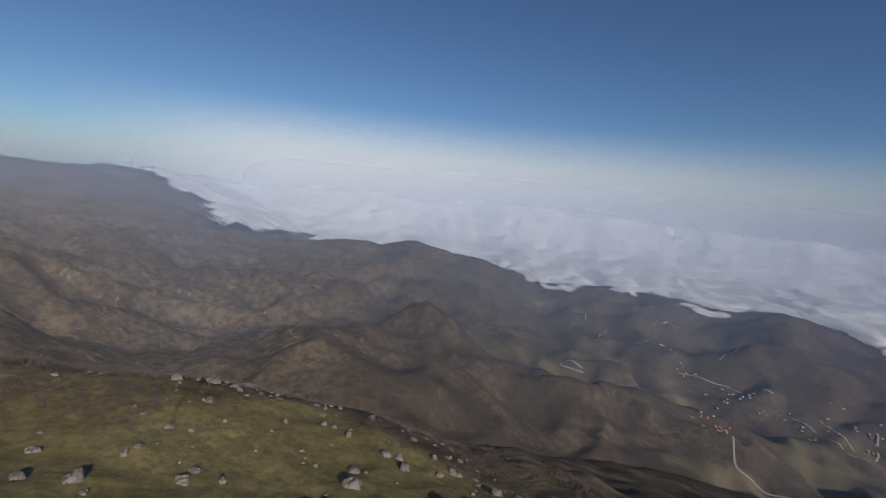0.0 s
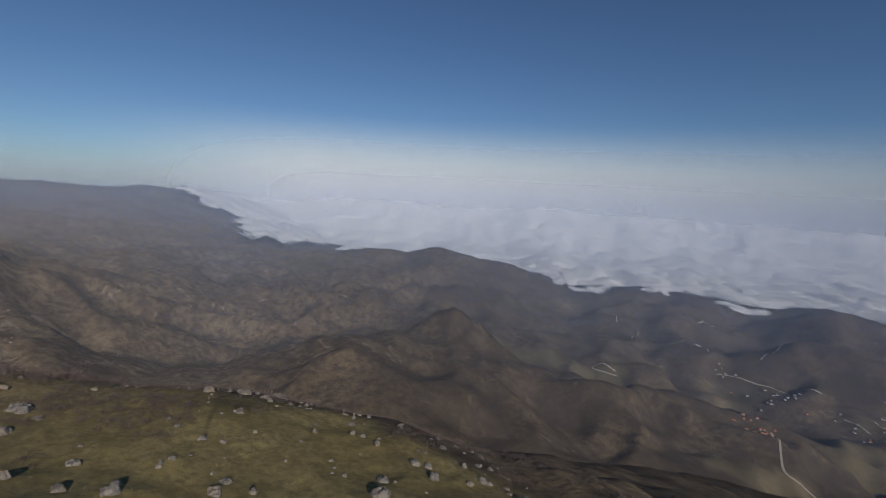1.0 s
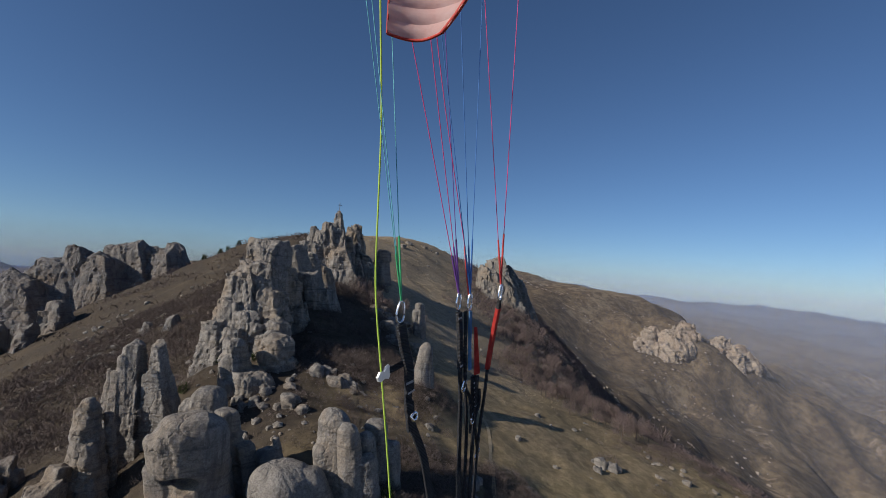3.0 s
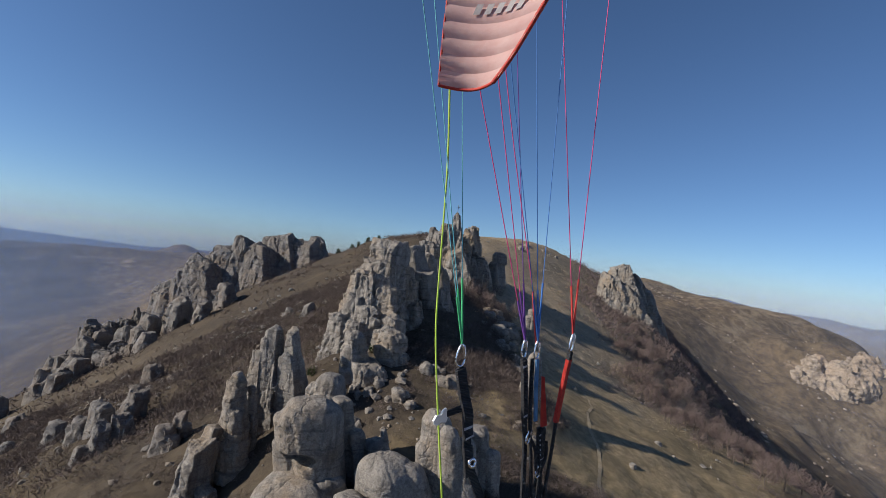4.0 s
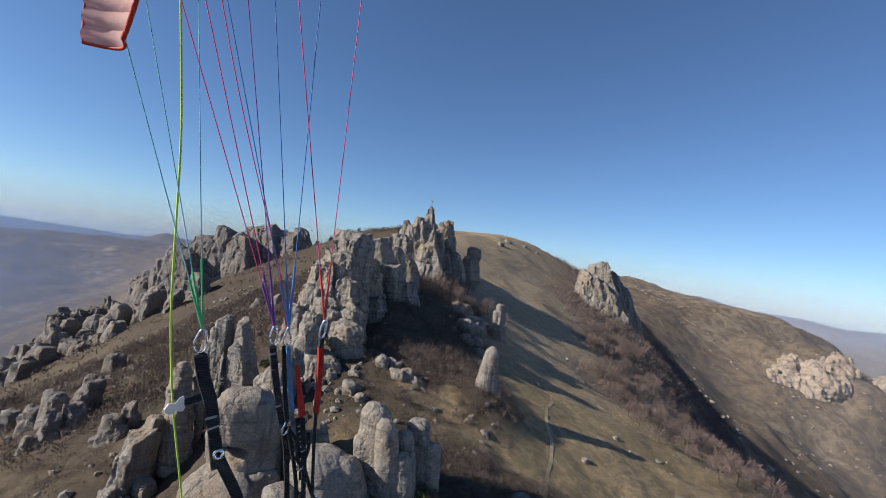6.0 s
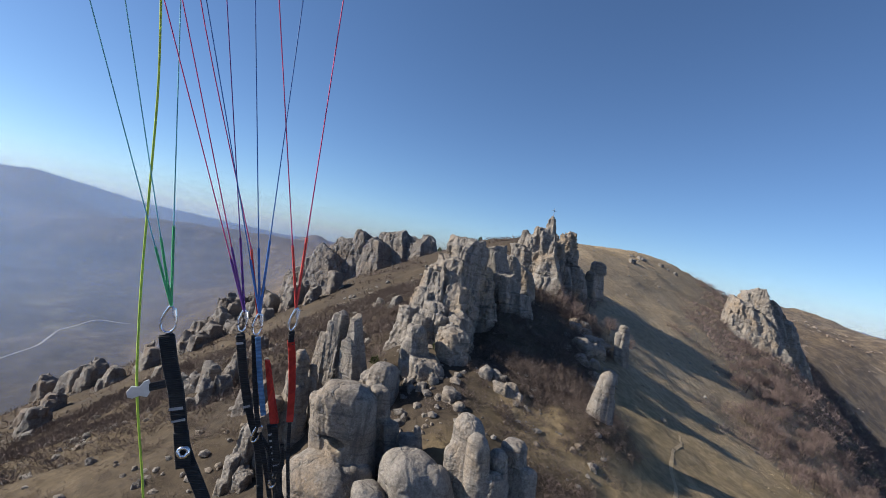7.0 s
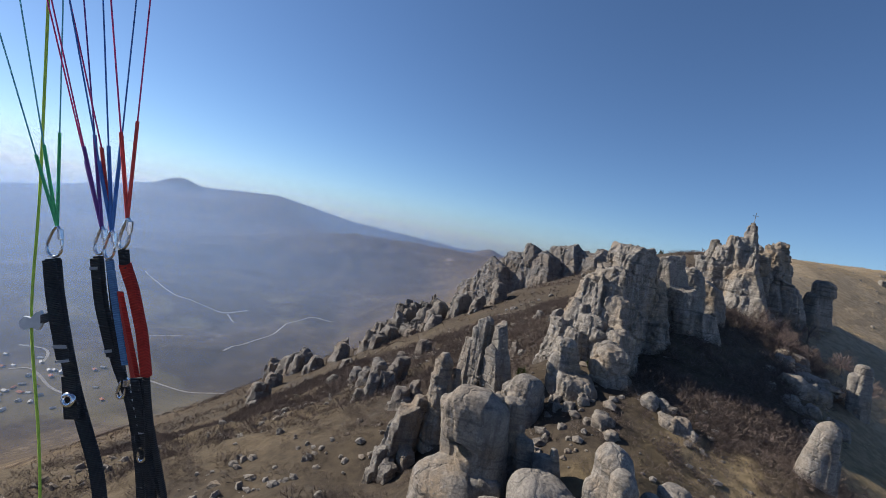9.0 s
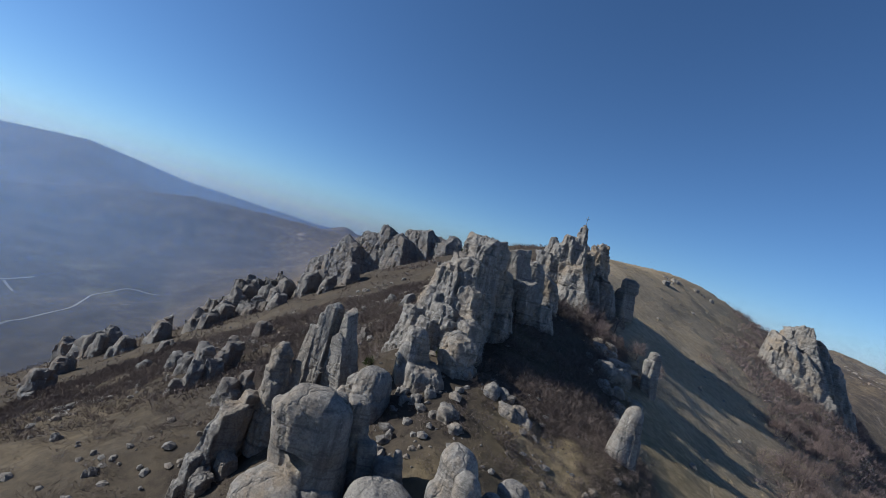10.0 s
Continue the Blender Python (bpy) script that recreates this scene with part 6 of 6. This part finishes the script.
# lines: from their link through the splice to the wing
FANS = (  # link, colour, and for each line the length of its splice and its way
    (GREEN_LINK, GREEN, (1.15, (-0.304, -0.19, 0.934)), (1.3, (-0.247, -0.114, 0.962)), (1.5, (-0.129, -0.021, 0.991))),
    (PURPLE_LINK, PURPLE, (1.0, (-0.366, -0.103, 0.925)), (1.2, (-0.305, -0.132, 0.943)), (1.35, (-0.199, -0.076, 0.977))),
    (BLUE_LINK, BLUE, (1.0, (-0.294, -0.107, 0.950)), (1.2, (-0.168, -0.060, 0.984)), (1.35, (-0.038, -0.014, 0.999))),
    (RED_LINK, RED, (1.1, (-0.212, -0.066, 0.975)), (1.25, (-0.023, -0.028, 0.999))),
)
UPPER = {GREEN: CYAN, PURPLE: PINK, BLUE: BLUE, RED: PINK}
for foot, colour, *lines in FANS:
    start = Vector((foot[0], foot[1], foot[2] + 0.12))
    for k, (splice, way) in enumerate(lines):
        way = Vector(way)
        knot, top = start + way * splice, start + way * 8.0
        line_part("line_splice", (start, knot), 0.024, colour, n=6)
        line_part("line", (knot, top), 0.0105, PURPLE if colour == PURPLE and k == 2 else UPPER[colour], n=12)
line_part("brake_line", ((-5.2, 6.4, 6.0), (-4.75, 6.6, 2.2), (-4.55, 6.78, -1.48), (-4.28, 6.70, -3.35), (-3.87, 6.85, -5.43), (-3.62, 6.9, -7.0), (-3.48, 6.9, -8.4)), 0.022, LIME, "lime green brake line", 40)
# harness end of the risers, bright cords at the main carabiner
for k, (colour, pts) in enumerate(((LIME, ((-0.95, 6.98, -7.3), (-0.55, 6.9, -7.7), (-0.40, 6.95, -8.4), (-0.6, 6.9, -9.3))), (GREEN, ((-0.85, 7.0, -7.4), (-0.78, 6.95, -8.2), (-0.62, 7.0, -8.8), (-0.55, 6.95, -9.4))))):
    line_part("handle_cord", pts, 0.05, colour)
line_part("handle_cord", ((-3.90, 6.75, -7.3), (-3.86, 6.8, -7.6), (-3.70, 6.85, -8.1)), 0.035, CYAN)
link("main_carabiner", (-0.80, 7.0, -7.6), 0.9, 0.42, 0.05, 0.25, "large steel carabiner joining the risers")


def make_cloth():
    s = Nodes("wing cloth")
    p = s.place()
    n = s.noise(p, 3.0, 5, 0.65)
    c = s.mix(s.ramp(n, (0.3, 0.0), (0.7, 1.0)), (0.70, 0.42, 0.38), (0.78, 0.56, 0.51))
    d = s.add("ShaderNodeBsdfDiffuse", Color=c)
    t = s.add("ShaderNodeBsdfTranslucent", Color=(0.75, 0.32, 0.26, 1))
    s.t.links.new(s.bump(n, 0.4, 0.05), d.inputs["Normal"])
    m = s.add("ShaderNodeMixShader", i0=0.45, i1=d.outputs[0], i2=t.outputs[0])
    s.t.links.new(m.outputs[0], s.out.inputs["Surface"])
    return s.m


CLOTH = make_cloth()
CLOTH_RED = cord("red wing edge", (0.50, 0.05, 0.035))
# the wing tip: cells side by side, rising from the stabiliser towards the middle of the wing
A, B = Vector((-5.80, 4.48, 2.95)), Vector((-5.12, 3.85, 2.95))
C, D = Vector((-5.95, 4.30, 5.35)), Vector((-4.75, 2.75, 5.15))
CELLS = 9


def wing_point(u, v, puff):
    """u across the chord, v up the span."""
    low, high = A.lerp(B, u), C.lerp(D, u)
    p = low.lerp(high, v)
    bow = Vector((0.5, 0.55, 0.0)) * (0.35 * math.sin(math.pi * u) + 0.3 * v * v)
    edge = Vector((0.38, -0.42, 0.0)) * max(u - 0.25, 0) * (v ** 0.55) * 0.9
    return p + bow + edge + Vector((-0.5, -0.55, -0.2)) * puff


for c in range(CELLS):
    bm = bmesh.new()
    grid = []
    for i in range(9):
        v = (c + i / 8) / CELLS
        grid.append([bm.verts.new(wing_point(j / 14, v, 0.05 * math.sin(math.pi * i / 8)) - GO) for j in range(15)])
    for i in range(8):
        for j in range(14):
            bm.faces.new((grid[i][j], grid[i][j + 1], grid[i + 1][j + 1], grid[i + 1][j])).smooth = True
    part("wing_cell", bm, CLOTH, glider)
MARK = cord("grey print", (0.30, 0.27, 0.27))
for k in range(5):
    bm = bmesh.new()
    q = [wing_point(u, v, 0.085) - GO for u, v in ((0.30 + 0.1 * k, 0.50), (0.36 + 0.1 * k, 0.50), (0.38 + 0.1 * k, 0.57), (0.32 + 0.1 * k, 0.57))]
    bm.faces.new([bm.verts.new(p) for p in q])
    part("printed_mark", bm, MARK, glider, "plain grey bar printed on the wing")
for name, u in (("leading_edge", 1.0), ("trailing_edge", 0.0)):
    line_part(name, [wing_point(u, v / 10, 0) for v in range(11)], 0.035 if u else 0.02, CLOTH_RED, "red piped edge of the wing")
line_part("tip_edge", [wing_point(u / 8, 0.0, 0) for u in range(9)], 0.025, CLOTH_RED, "red piped edge of the wing")
tagged(glider, "paraglider risers and coloured lines below a white wing tip", "paraglider")
